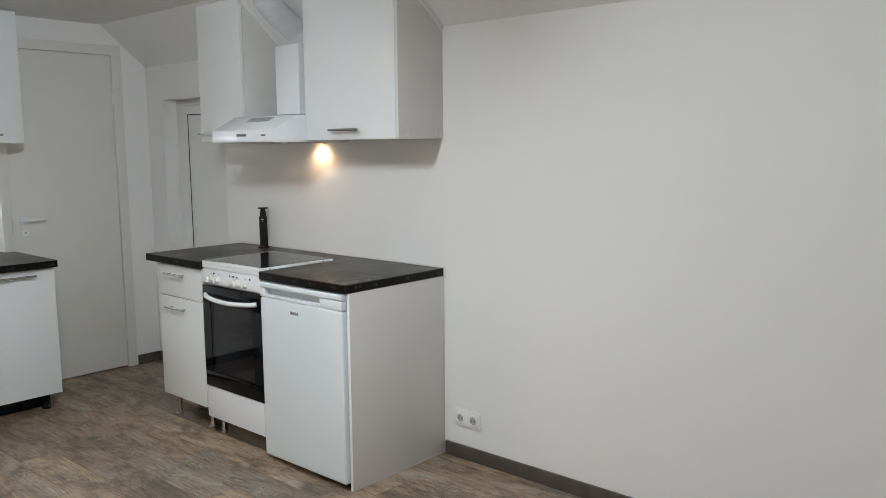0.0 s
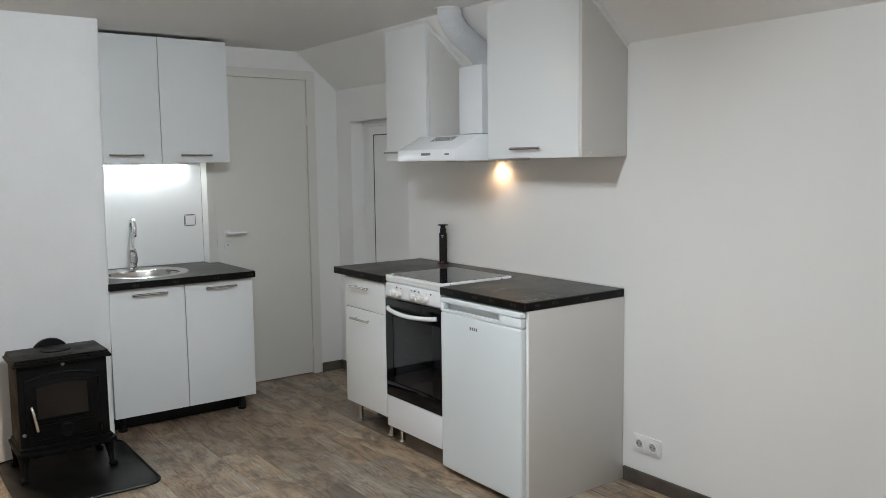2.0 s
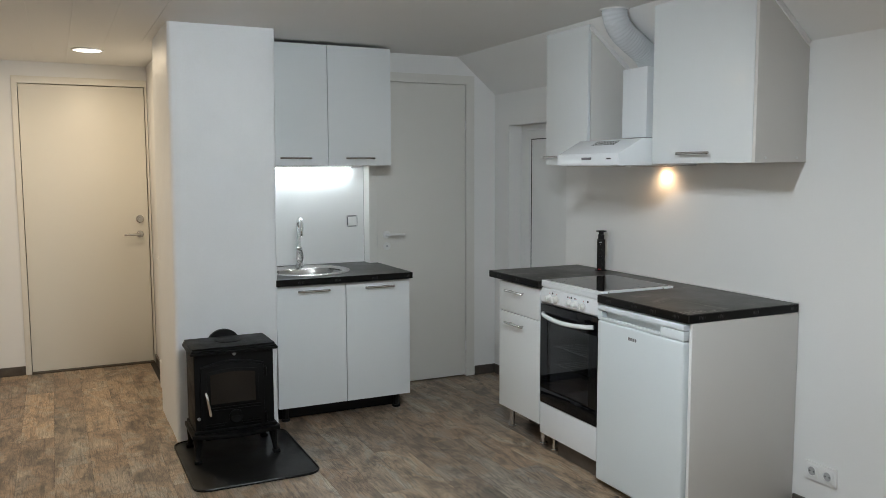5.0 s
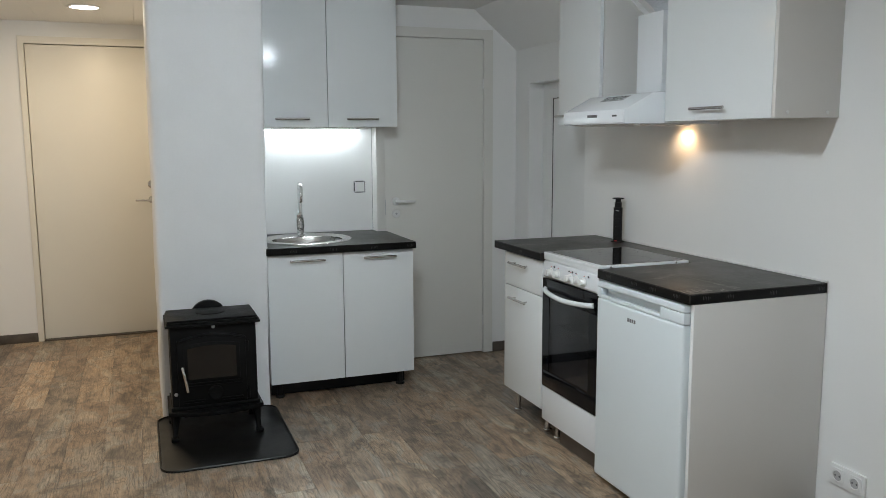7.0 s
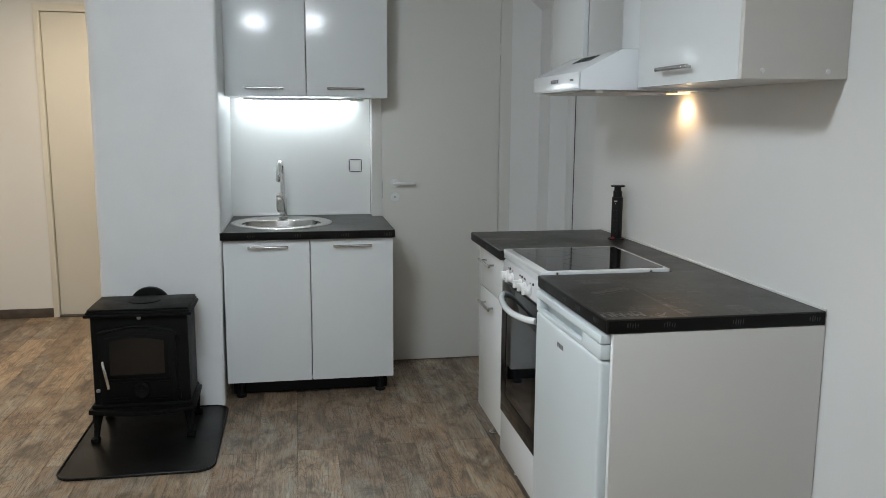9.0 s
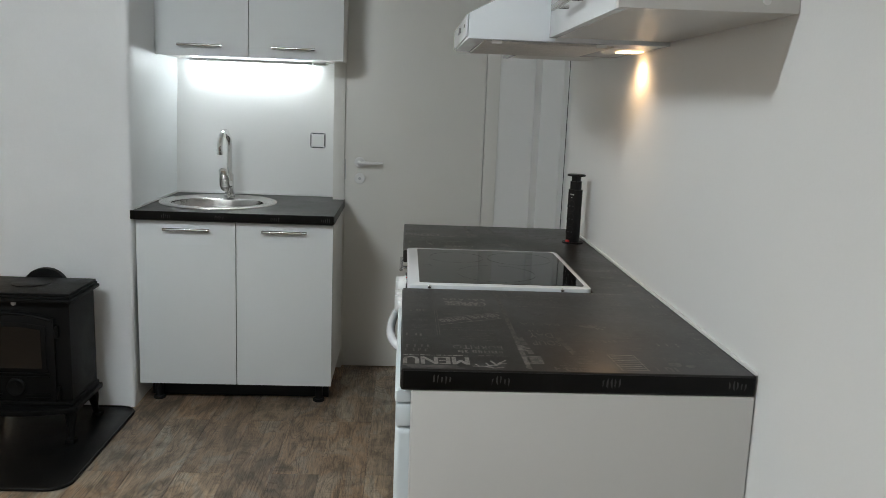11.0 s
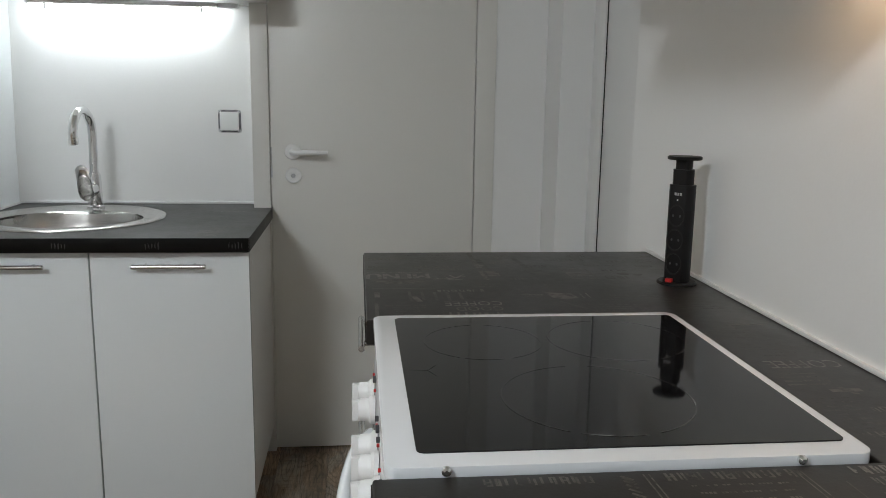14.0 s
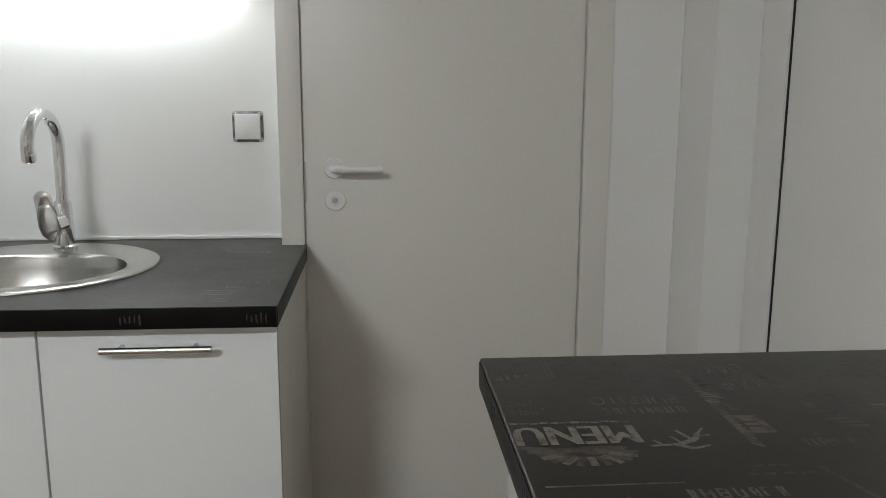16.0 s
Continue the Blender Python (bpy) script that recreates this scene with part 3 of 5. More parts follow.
def glyphs(x0, x1, y0, y1, seed, z=TOP):
    """A line of display lettering too worn to read: letter-like strokes between y0 and y1."""
    rnd = random.Random(seed)
    h, out, y = x1 - x0, [], y0
    while y < y1 - 0.3 * h:
        w = h * rnd.uniform(0.35, 0.65)
        t = h * rnd.uniform(0.13, 0.2)
        out.append(mark(x0, x0 + h * rnd.uniform(0.75, 1.0), y, y + t, 0, z))
        if rnd.random() < 0.6:
            out.append(mark(x0 + h * rnd.uniform(0, 0.2), x1, y + w - t, y + w, 0, z))
        for level in (0.0, 0.42, 0.84):
            if rnd.random() < 0.45:
                out.append(mark(x0 + h * level, x0 + h * (level + 0.15), y + t * 1.02, y + w - t * 1.02, 0, z))
        y += w + h * rnd.uniform(0.15, 0.3)
    return out


def print_bars(x, y, w, d, rows, mat=FAINT, parent=worktop, z=TOP, seed=1):
    """Lines of small print too worn to read: letter-sized marks in broken words over a patch w (along y) by d (along x)."""
    rnd = random.Random(seed)
    verts, faces = [], []
    rows = max(rows, int(d / 0.0105))
    for r in range(rows):
        h = rnd.choice((0.0032, 0.004, 0.0055))
        base_x = x + d * (r + 0.2) / rows
        yy, stop = y + rnd.uniform(0, 0.25) * w, y + w * rnd.uniform(0.75, 1.0)
        left = rnd.randint(3, 8)
        while yy < stop:
            lw = rnd.uniform(0.0016, 0.0032)
            hh = h * rnd.uniform(0.7, 1.15)
            if rnd.random() < 0.82:
                k = len(verts)
                verts += [(base_x, yy, z), (base_x + hh, yy, z), (base_x + hh, yy + lw, z), (base_x, yy + lw, z)]
                faces.append((k, k + 1, k + 2, k + 3))
            yy += lw + 0.0011
            left -= 1
            if left <= 0:
                yy += 0.0035
                left = rnd.randint(3, 8)
    bm = bmesh.new()
    vs = [bm.verts.new(v) for v in verts]
    for f in faces:
        bm.faces.new([vs[q] for q in reversed(f)])
    tagged(part("worn_lettering", bm, mat, parent), kind="stuff")


def stripe(a, b, w, z):
    a, b = Vector((*a, z)), Vector((*b, z))
    s = (b - a).normalized().cross(Vector((0, 0, 1))) * w / 2
    bm = bmesh.new()
    bm.faces.new([bm.verts.new(p) for p in (a - s, b - s, b + s, a + s)])
    bmesh.ops.recalc_face_normals(bm, faces=bm.faces[:])
    if bm.faces[:][0].normal.z < 0:
        bmesh.ops.reverse_faces(bm, faces=bm.faces[:])
    return bm


def menu_print(dx, lo, hi, seed):
    """The printed pattern of the laminate, shifted by dx and cut to lo..hi along the wall."""
    def inside(*xs):
        return all(lo < x + dx < hi for x in xs)

    inks = {PRINT: [], MID: [], FAINT: []}

    def add(ink, x0, x1, y0, y1, slip=0.0):
        if inside(x0, x1):
            inks[ink].append(mark(x0 + dx, x1 + dx, y0, y1, slip))

    def line(ink, xa, ya, xb, yb, w):
        if inside(xa, xb):
            d = Vector((xb - xa, yb - ya, 0)).normalized()
            n = Vector((-d.y, d.x, 0)) * w / 2
            a, b = Vector((xa + dx, ya, TOP)), Vector((xb + dx, yb, TOP))
            inks[ink].append([tuple(a - n), tuple(b - n), tuple(b + n), tuple(a + n)])

    def blob(ink, x, y, rx, ry, k0=0.0):
        if inside(x - rx, x + rx):
            inks[ink].append([(x + dx + rx * math.cos(q) * (1 + 0.22 * math.sin(3 * q + k0)), y + ry * math.sin(q) * (1 + 0.18 * math.cos(2 * q + k0)), TOP) for q in (math.pi * 2 * k / 14 for k in range(14))])

    for text, x0, x1, y0, y1, ink, lean, bold in (
        ("MENU", 2.584, 2.624, -0.610, -0.497, PRINT, 0, 0.0016), ("CAPRESE", 2.176, 2.212, -0.519, -0.428, PRINT, 0, 0.0011), ("S A L A D S", 2.147, 2.166, -0.521, -0.427, PRINT, 0, 0.0010),
        ("chicken burrito", 2.303, 2.335, -0.541, -0.401, PRINT, 25, 0.0007), ("BURRITO", 2.511, 2.533, -0.520, -0.428, MID, 0, 0.0), ("PASTA", 2.341, 2.361, -0.372, -0.290, MID, 0, 0.0),
        ("DAY", 2.417, 2.449, -0.365, -0.318, MID, 0, 0.0), ("SOUP", 2.468, 2.500, -0.366, -0.312, MID, 0, 0.0), ("CHIC", 2.140, 2.158, -0.607, -0.556, MID, 0, 0.0),
    ):
        if inside(x0, x1):
            for k in range(3 if bold else 1):
                shift = bold * (0, -1, 1)[k]
                fit_word(text, x0 + dx, x1 + dx, y0 + shift, y1 + shift, ink, lean, z=TOP + 0.0002 + 0.00003 * k)
    # worn display lines: (ink, x0, x1, y0, y1)
    for k, (ink, x0, x1, y0, y1) in enumerate((
        (MID, 2.541, 2.557, -0.512, -0.430), (FAINT, 2.512, 2.530, -0.606, -0.562), (FAINT, 2.537, 2.553, -0.608, -0.562), (MID, 2.436, 2.455, -0.606, -0.566),
        (MID, 2.250, 2.270, -0.598, -0.556), (FAINT, 2.330, 2.346, -0.604, -0.560), (FAINT, 2.085, 2.104, -0.602, -0.556), (MID, 2.059, 2.073, -0.520, -0.425),
        (MID, 2.059, 2.074, -0.360, -0.235), (PRINT, 2.058, 2.074, -0.188, -0.085), (MID, 2.079, 2.094, -0.180, -0.100), (MID, 2.470, 2.493, -0.124, -0.080),
        (MID, 2.395, 2.409, -0.362, -0.338), (FAINT, 2.452, 2.464, -0.354, -0.326), (MID, 2.282, 2.292, -0.526, -0.486), (FAINT, 2.402, 2.413, -0.532, -0.412),
        (MID, 2.092, 2.116, -0.050, -0.014), (FAINT, 2.130, 2.148, -0.058, -0.016), (MID, 2.165, 2.190, -0.052, -0.014), (FAINT, 2.355, 2.372, -0.040, -0.012),
        (MID, 2.392, 2.406, -0.036, -0.010), (MID, 2.425, 2.440, -0.034, -0.008), (FAINT, 2.515, 2.536, -0.300, -0.250), (FAINT, 2.455, 2.472, -0.250, -0.165),
        (FAINT, 2.560, 2.575, -0.160, -0.110), (FAINT, 2.615, 2.640, -0.170, -0.120), (FAINT, 2.520, 2.540, -0.080, -0.030), (FAINT, 2.625, 2.645, -0.350, -0.300),
    )):
        if inside(x0, x1):
            inks[ink] += glyphs(x0 + dx, x1 + dx, y0, y1, seed * 50 + k)
    # rule over the headline, ragged
    for k in range(12):
        add(PRINT, 2.5725 + 0.001 * (k % 3), 2.577 - 0.0008 * (k % 2), -0.611 + 0.0098 * k, -0.6025 + 0.0098 * k)
    # sunflower petals under the headline
    for k in range(11):
        q = math.pi * (0.04 + 0.92 * k / 10)
        line(MID if k % 2 else FAINT, 2.640 + 0.010 * math.sin(q), -0.552 + 0.020 * math.cos(q), 2.640 + 0.028 * math.sin(q), -0.552 + 0.046 * math.cos(q), 0.007)
    blob(FAINT, 2.636, -0.590, 0.008, 0.018, 0.4)
    blob(FAINT, 2.636, -0.545, 0.009, 0.028, 2.0)
    line(FAINT, 2.628, -0.612, 2.634, -0.57, 0.006)
    # antler-like spray
    for xa, ya, xb, yb, w in ((2.632, -0.492, 2.630, -0.465, 0.004), (2.630, -0.465, 2.622, -0.448, 0.007), (2.622, -0.448, 2.608, -0.440, 0.006), (2.608, -0.440, 2.596, -0.431, 0.003), (2.622, -0.450, 2.600, -0.458, 0.004),
                              (2.614, -0.444, 2.612, -0.430, 0.003), (2.628, -0.462, 2.612, -0.468, 0.003), (2.630, -0.470, 2.640, -0.455, 0.006), (2.640, -0.455, 2.634, -0.438, 0.004), (2.631, -0.480, 2.620, -0.486, 0.003)):
        line(PRINT, xa, ya, xb, yb, w)
    # double rule, twisted rope, banner rules
    for y in (-0.5455, -0.5405):
        for k in range(30):
            add(MID, 2.142 + 0.0103 * k, 2.150 + 0.0103 * k, y - 0.0007, y + 0.0007)
    x = 2.062
    while x < 2.632:
        line(MID, x, -0.399, x + 0.008, -0.390, 0.0032)
        line(FAINT, x + 0.003, -0.399, x + 0.011, -0.390, 0.002)
        x += 0.0078
    for k in range(5):
        line(PRINT, 2.500 + 0.007 * k, -0.400 + 0.002 * (k % 2), 2.508 + 0.007 * k, -0.385 + 0.004 * (k % 3), 0.003)
    for off in (-0.024, 0.024):
        line(PRINT, 2.319 + off + 0.030, -0.536, 2.319 + off - 0.030, -0.406, 0.0022)
    for xa, ya, xb, yb in ((2.452, -0.386, 2.560, -0.378), (2.445, -0.310, 2.560, -0.298)):
        for k in range(4):
            t0, t1 = k / 4, (k + 0.8) / 4
            line(FAINT, xa + (xb - xa) * t0, ya + (yb - ya) * t0, xa + (xb - xa) * t1, ya + (yb - ya) * t1, 0.011)
    # framed price box
    for off in (0.0, 0.005):
        line(MID, 2.060, -0.378 + off, 2.128 - off, -0.376 + off, 0.0016)
        line(MID, 2.128 - off, -0.376 + off, 2.122 - off, -0.233 - off, 0.0016)
        line(MID, 2.060, -0.235 - off, 2.122 - off, -0.233 - off, 0.0016)
    line(FAINT, 2.085, -0.205, 2.250, -0.203, 0.0015)
    line(FAINT, 2.250, -0.203, 2.420, -0.198, 0.0015)
    # badge with a bar-shaped cut-out
    for x0, x1, y0, y1 in ((2.568, 2.575, -0.399, -0.364), (2.5755, 2.604, -0.399, -0.392), (2.5755, 2.583, -0.386, -0.372), (2.587, 2.593, -0.386, -0.372), (2.597, 2.604, -0.386, -0.372), (2.5755, 2.604, -0.3715, -0.364), (2.6045, 2.611, -0.399, -0.364)):
        add(MID, x0, x1, y0, y1)
    # pot-bellied motif
    blob(MID, 2.358, -0.231, 0.013, 0.022, 1.0)
    for xa, ya, xb, yb, w in ((2.356, -0.254, 2.352, -0.262, 0.006), (2.368, -0.214, 2.382, -0.205, 0.005), (2.372, -0.218, 2.386, -0.216, 0.004), (2.360, -0.208, 2.366, -0.196, 0.004)):
        line(MID, xa, ya, xb, yb, w)
    # layered stack
    for k in range(9):
        x = 2.549 + 0.0105 * k
        add(MID if k % 3 else PRINT, x, x + 0.0032, -0.236 + 0.003 * (k % 2), -0.192 + 0.004 * ((k * 7) % 3))
    line(MID, 2.548, -0.238, 2.638, -0.232, 0.0022)
    line(MID, 2.548, -0.190, 2.638, -0.186, 0.0022)
    for k in range(5):
        add(FAINT, 2.562 + 0.009 * k, 2.567 + 0.009 * k, -0.312 + 0.002 * k, -0.276 + 0.002 * k)
    blob(FAINT, 2.598, -0.128, 0.010, 0.014, 0.2)
    blob(FAINT, 2.606, -0.102, 0.008, 0.010, 1.2)
    # round stamp near the wall
    for k in range(18):
        q, q1 = math.pi * 2 * k / 18, math.pi * 2 * (k + 0.85) / 18
        line(MID, 2.242 + 0.024 * math.cos(q), -0.040 + 0.024 * math.sin(q), 2.242 + 0.024 * math.cos(q1), -0.040 + 0.024 * math.sin(q1), 0.0018)
    if inside(2.234, 2.250):
        inks[MID] += glyphs(2.234 + dx, 2.250 + dx, -0.056, -0.024, seed + 7)
    for ink, quads in inks.items():
        if quads:
            sheet(quads, ink)
    # small print: (ink, x, y, width, depth)
    for ink, x, y, w, d in ((MID, 2.138, -0.365, 0.125, 0.075), (FAINT, 2.215, -0.355, 0.115, 0.085), (MID, 2.080, -0.365, 0.125, 0.038), (FAINT, 2.218, -0.505, 0.085, 0.055), (MID, 2.105, -0.190, 0.105, 0.075),
                            (FAINT, 2.185, -0.175, 0.10, 0.07), (MID, 2.262, -0.205, 0.12, 0.022), (FAINT, 2.300, -0.160, 0.10, 0.04), (FAINT, 2.345, -0.145, 0.075, 0.085), (FAINT, 2.362, -0.520, 0.10, 0.035),
                            (FAINT, 2.425, -0.525, 0.10, 0.06), (FAINT, 2.47, -0.60, 0.04, 0.03), (FAINT, 2.19, -0.60, 0.04, 0.045), (FAINT, 2.37, -0.60, 0.04, 0.05), (FAINT, 2.27, -0.340, 0.12, 0.055),
                            (FAINT, 2.375, -0.295, 0.05, 0.10), (FAINT, 2.40, -0.20, 0.06, 0.045), (FAINT, 2.565, -0.485, 0.07, 0.018), (FAINT, 2.50, -0.20, 0.08, 0.03), (FAINT, 2.60, -0.34, 0.06, 0.04),
                            (FAINT, 2.455, -0.07, 0.05, 0.06), (FAINT, 2.28, -0.06, 0.045, 0.06), (FAINT, 2.56, -0.07, 0.05, 0.07)):
        if inside(x, x + d):
            print_bars(x + dx, y, w, d, 1, ink, seed=seed + int(x * 1000))


menu_print(0.0, 2.056, 2.648, 3)
menu_print(-1.352, 1.024, 1.545, 9)
# the rest of the pattern between base cabinet and cooker
fit_word("COFFEE", 1.444, 1.470, -0.489, -0.396, PRINT)
fit_word("GOOD", 1.477, 1.502, -0.474, -0.400, MID)
sheet(glyphs(1.510, 1.530, -0.488, -0.392, 71) + glyphs(1.362, 1.378, -0.492, -0.408, 72), MID)
sheet([[(1.386, -0.312, TOP), (1.398, -0.268, TOP), (1.428, -0.262, TOP), (1.438, -0.285, TOP), (1.424, -0.306, TOP)], mark(1.349, 1.3515, -0.602, -0.488), mark(1.374, 1.412, -0.599, -0.590), mark(1.404, 1.442, -0.540, -0.530, 0.008),
       mark(1.400, 1.403, -0.355, -0.318, 0.001), mark(1.411, 1.4135, -0.350, -0.320, 0.001), mark(1.395, 1.430, -0.255, -0.252), mark(1.395, 1.430, -0.244, -0.241)], MID)
sheet([mark(1.365 + 0.003 * k, 1.430 + 0.004 * (k % 3), -0.585 + 0.021 * k, -0.580 + 0.021 * k) for k in range(2, 7)] + [mark(1.33, 1.43, -0.365, -0.360, 0.03), mark(1.45, 1.54, -0.60, -0.594), mark(1.30, 1.345, -0.30, -0.294), mark(1.45, 1.53, -0.30, -0.296, 0.05)], FAINT)
for k, (ink, x, y, w, d) in enumerate(((FAINT, 1.40, -0.23, 0.12, 0.06), (FAINT, 1.47, -0.28, 0.12, 0.06), (FAINT, 1.46, -0.585, 0.07, 0.07), (FAINT, 1.42, -0.14, 0.10, 0.09), (FAINT, 1.32, -0.44, 0.07, 0.03))):
    print_bars(x, y, w, d, 1, ink, seed=40 + k)
# the strip behind the hob
fit_word("COFFEE", 1.764, 1.792, -0.118, -0.022, PRINT)
sheet([[(1.944, -0.052, TOP), (1.952, -0.012, TOP), (1.970, -0.008, TOP), (1.972, -0.046, TOP)], mark(1.866, 1.876, -0.090, -0.052), mark(1.860, 1.866, -0.076, -0.070), mark(1.877, 1.884, -0.070, -0.062), mark(1.598, 1.601, -0.085, -0.030), mark(1.626, 1.629, -0.080, -0.025), mark(1.6015, 1.6255, -0.085, -0.082)]
      + glyphs(1.922, 1.936, -0.078, -0.030, 81) + glyphs(1.985, 2.000, -0.122, -0.076, 82) + glyphs(2.022, 2.042, -0.050, -0.018, 83), MID)
for k, (ink, x, y, w, d) in enumerate(((MID, 1.808, -0.135, 0.07, 0.05), (FAINT, 1.60, -0.13, 0.06, 0.07), (FAINT, 1.69, -0.12, 0.08, 0.06), (FAINT, 1.89, -0.13, 0.05, 0.08), (FAINT, 1.96, -0.13, 0.09, 0.05))):
    print_bars(x, y, w, d, 1, ink, seed=90 + k)
# lettering on the front and end edges
rnd = random.Random(5)
for y in (-0.56, -0.46, -0.27, -0.05):
    bms = [prism([(y + 0.007 * j, 0.872 + rnd.uniform(0, 0.008)), (y + 0.007 * j + rnd.uniform(0.001, 0.004), 0.872 + rnd.uniform(0, 0.008)), (y + 0.007 * j + 0.003, 0.884 + rnd.uniform(0, 0.008)), (y + 0.007 * j, 0.884 + rnd.uniform(0, 0.006))], "x", 2.6522, 2.6526) for j in range(5)]
    tagged(part("worn_lettering", join(*bms), EDGE_PRINT, worktop), kind="stuff")
for x in (2.12, 2.30, 2.42, 2.56, 1.12, 1.32):
    bms = [prism([(x + 0.008 * j, 0.872 + rnd.uniform(0, 0.008)), (x + 0.008 * j + rnd.uniform(0.001, 0.004), 0.872 + rnd.uniform(0, 0.008)), (x + 0.008 * j + 0.003, 0.884 + rnd.uniform(0, 0.008)), (x + 0.008 * j, 0.884 + rnd.uniform(0, 0.006))], "y", -0.6156, -0.6152) for j in range(5)]
    tagged(part("worn_lettering", join(*bms), EDGE_PRINT, worktop), kind="stuff")

# base cabinet with drawer
base = thing("base_cabinet", (1.31, -0.3, 0), "white gloss base cabinet with drawer and door on chrome legs", "cabinet")
boards(base, (box(1.102, 1.118, -0.572, -0.03, 0.13, 0.860, 0.001), box(1.512, 1.528, -0.572, -0.03, 0.13, 0.860, 0.001), box(1.1185, 1.5115, -0.57, -0.03, 0.13, 0.146), box(1.1185, 1.5115, -0.046, -0.03, 0.1465, 0.860), box(1.1185, 1.5115, -0.57, -0.50, 0.844, 0.859)), ("side_panel", "side_panel", "bottom", "back", "front_rail"))
drawer = part("drawer_front", box(1.104, 1.526, -0.592, -0.574, 0.687, 0.852, 0.0015), GLOSS, base, "white gloss drawer front")
bar_handle(drawer, (1.205, -0.592, 0.808), (1.395, -0.592, 0.808), (0, -1, 0))
cdoor = part("door", box(1.104, 1.526, -0.592, -0.574, 0.132, 0.682, 0.0015), GLOSS, base, "white gloss cabinet door")
bar_handle(cdoor, (1.205, -0.592, 0.628), (1.395, -0.592, 0.628), (0, -1, 0))
for x, y in ((1.15, -0.53), (1.48, -0.53), (1.15, -0.09), (1.48, -0.09)):
    part("leg", join(rod((x, y, 0.010), (x, y, 0.13), 0.014), rod((x, y, 0), (x, y, 0.012), 0.021)), CHROME, base, "chrome leg with round foot")

# added board: shade under the cabinet, given as dark brown
part("underboard", box(1.12, 1.51, -0.40, -0.39, 0.004, 0.1295, 0.001), SKIRTING, base, "recessed dark brown board for the shade under the cabinet")

# cooker
ck = thing("cooker", (1.80, -0.38, 0), "white electric cooker with black ceramic hob and oven", "cooker")
boards(ck, (box(1.556, 1.572, -0.565, -0.155, 0.075, 0.872, 0.002), box(2.028, 2.044, -0.565, -0.155, 0.075, 0.872, 0.002), box(1.573, 2.027, -0.172, -0.155, 0.075, 0.872), box(1.573, 2.027, -0.56, -0.173, 0.075, 0.09), box(1.573, 2.027, -0.575, -0.173, 0.855, 0.871)), ("side_panel", "side_panel", "back", "bottom", "top"), ENAMEL)
hob = part("hob", join(prism(rounded(1.551, 2.049, -0.604, -0.152, 0.016), "z", 0.8945, 0.908, 0.003), box(1.555, 2.045, -0.600, -0.156, 0.874, 0.8943, 0.002)), ENAMEL, ck, "white enamelled hob surround")
part("ceramic_plate", prism(rounded(1.573, 2.022, -0.574, -0.166, 0.008), "z", 0.9081, 0.9095), CERAMIC, hob, "shiny black ceramic glass hob plate")


def ring(cx, cy, r, a0, a1, w=0.0016):
    bm = bmesh.new()
    n = max(6, int((a1 - a0) / 5))
    pairs = []
    for k in range(n + 1):
        t = radians(a0 + (a1 - a0) * k / n)
        pairs.append([bm.verts.new((cx + q * math.cos(t), cy + q * math.sin(t), 0.9098)) for q in (r - w / 2, r + w / 2)])
    for a, b in zip(pairs, pairs[1:]):
        bm.faces.new((a[0], a[1], b[1], b[0]))
    bmesh.ops.recalc_face_normals(bm, faces=bm.faces[:])
    return bm


for cx, cy, r in ((1.69, -0.464, 0.076), (1.69, -0.285, 0.09), (1.898, -0.372, 0.102)):
    part("ring", join(ring(cx, cy, r, 20, 170), ring(cx, cy, r, 185, 330), ring(cx, cy, r, 335, 372)), RING, hob, "thin pale cooking zone ring")
part("hob_mark", join(*[stripe((1.80, -0.545), (1.80 + 0.02 * math.cos(a), -0.545 + 0.02 * math.sin(a)), 0.0015, 0.9099) for a in (0.4, 2.6, 4.6)]), RING, hob)
for y in (-0.55, -0.226):
    part("screw", lathe([(0.0045, 0), (0.0045, 0.003), (0.002, 0.005), (0, 0.005)], (2.0492, y, 0.9045), 12, pose(0, 0, 0, 0, 90, 0)), CHROME, hob)
panel = part("control_panel", prism([(-0.566, 0.79), (-0.598, 0.79), (-0.606, 0.800), (-0.600, 0.866), (-0.588, 0.8735), (-0.566, 0.8735)], "x", 1.556, 2.044, 0.003), ENAMEL, ck, "white control panel")
for x in (1.640, 1.702, 1.815, 1.870, 1.930):
    m = pose(0, 0, 0, 88, 0, 0)
    knob = part("knob", join(lathe([(0.0185, 0), (0.0185, 0.005), (0.0150, 0.008), (0.0142, 0.019), (0.012, 0.022), (0, 0.022)], (x, -0.6045, 0.823), 24, m), box(x - 0.004, x + 0.004, -0.634, -0.622, 0.809, 0.837, 0.002)), PLASTIC, panel, "white rotary knob")
    part("marker", box(x - 0.0012, x + 0.0012, -0.6062, -0.6030, 0.847, 0.851, 0.0006), RED, panel, "small red marker")
for x, dark in ((1.665, True), (1.80, False), (1.83, True), (1.86, False), (1.965, True)):
    part("indicator", rod((x, -0.6022, 0.851), (x, -0.6065, 0.851), 0.005 if dark else 0.0035, 12), INK, panel)
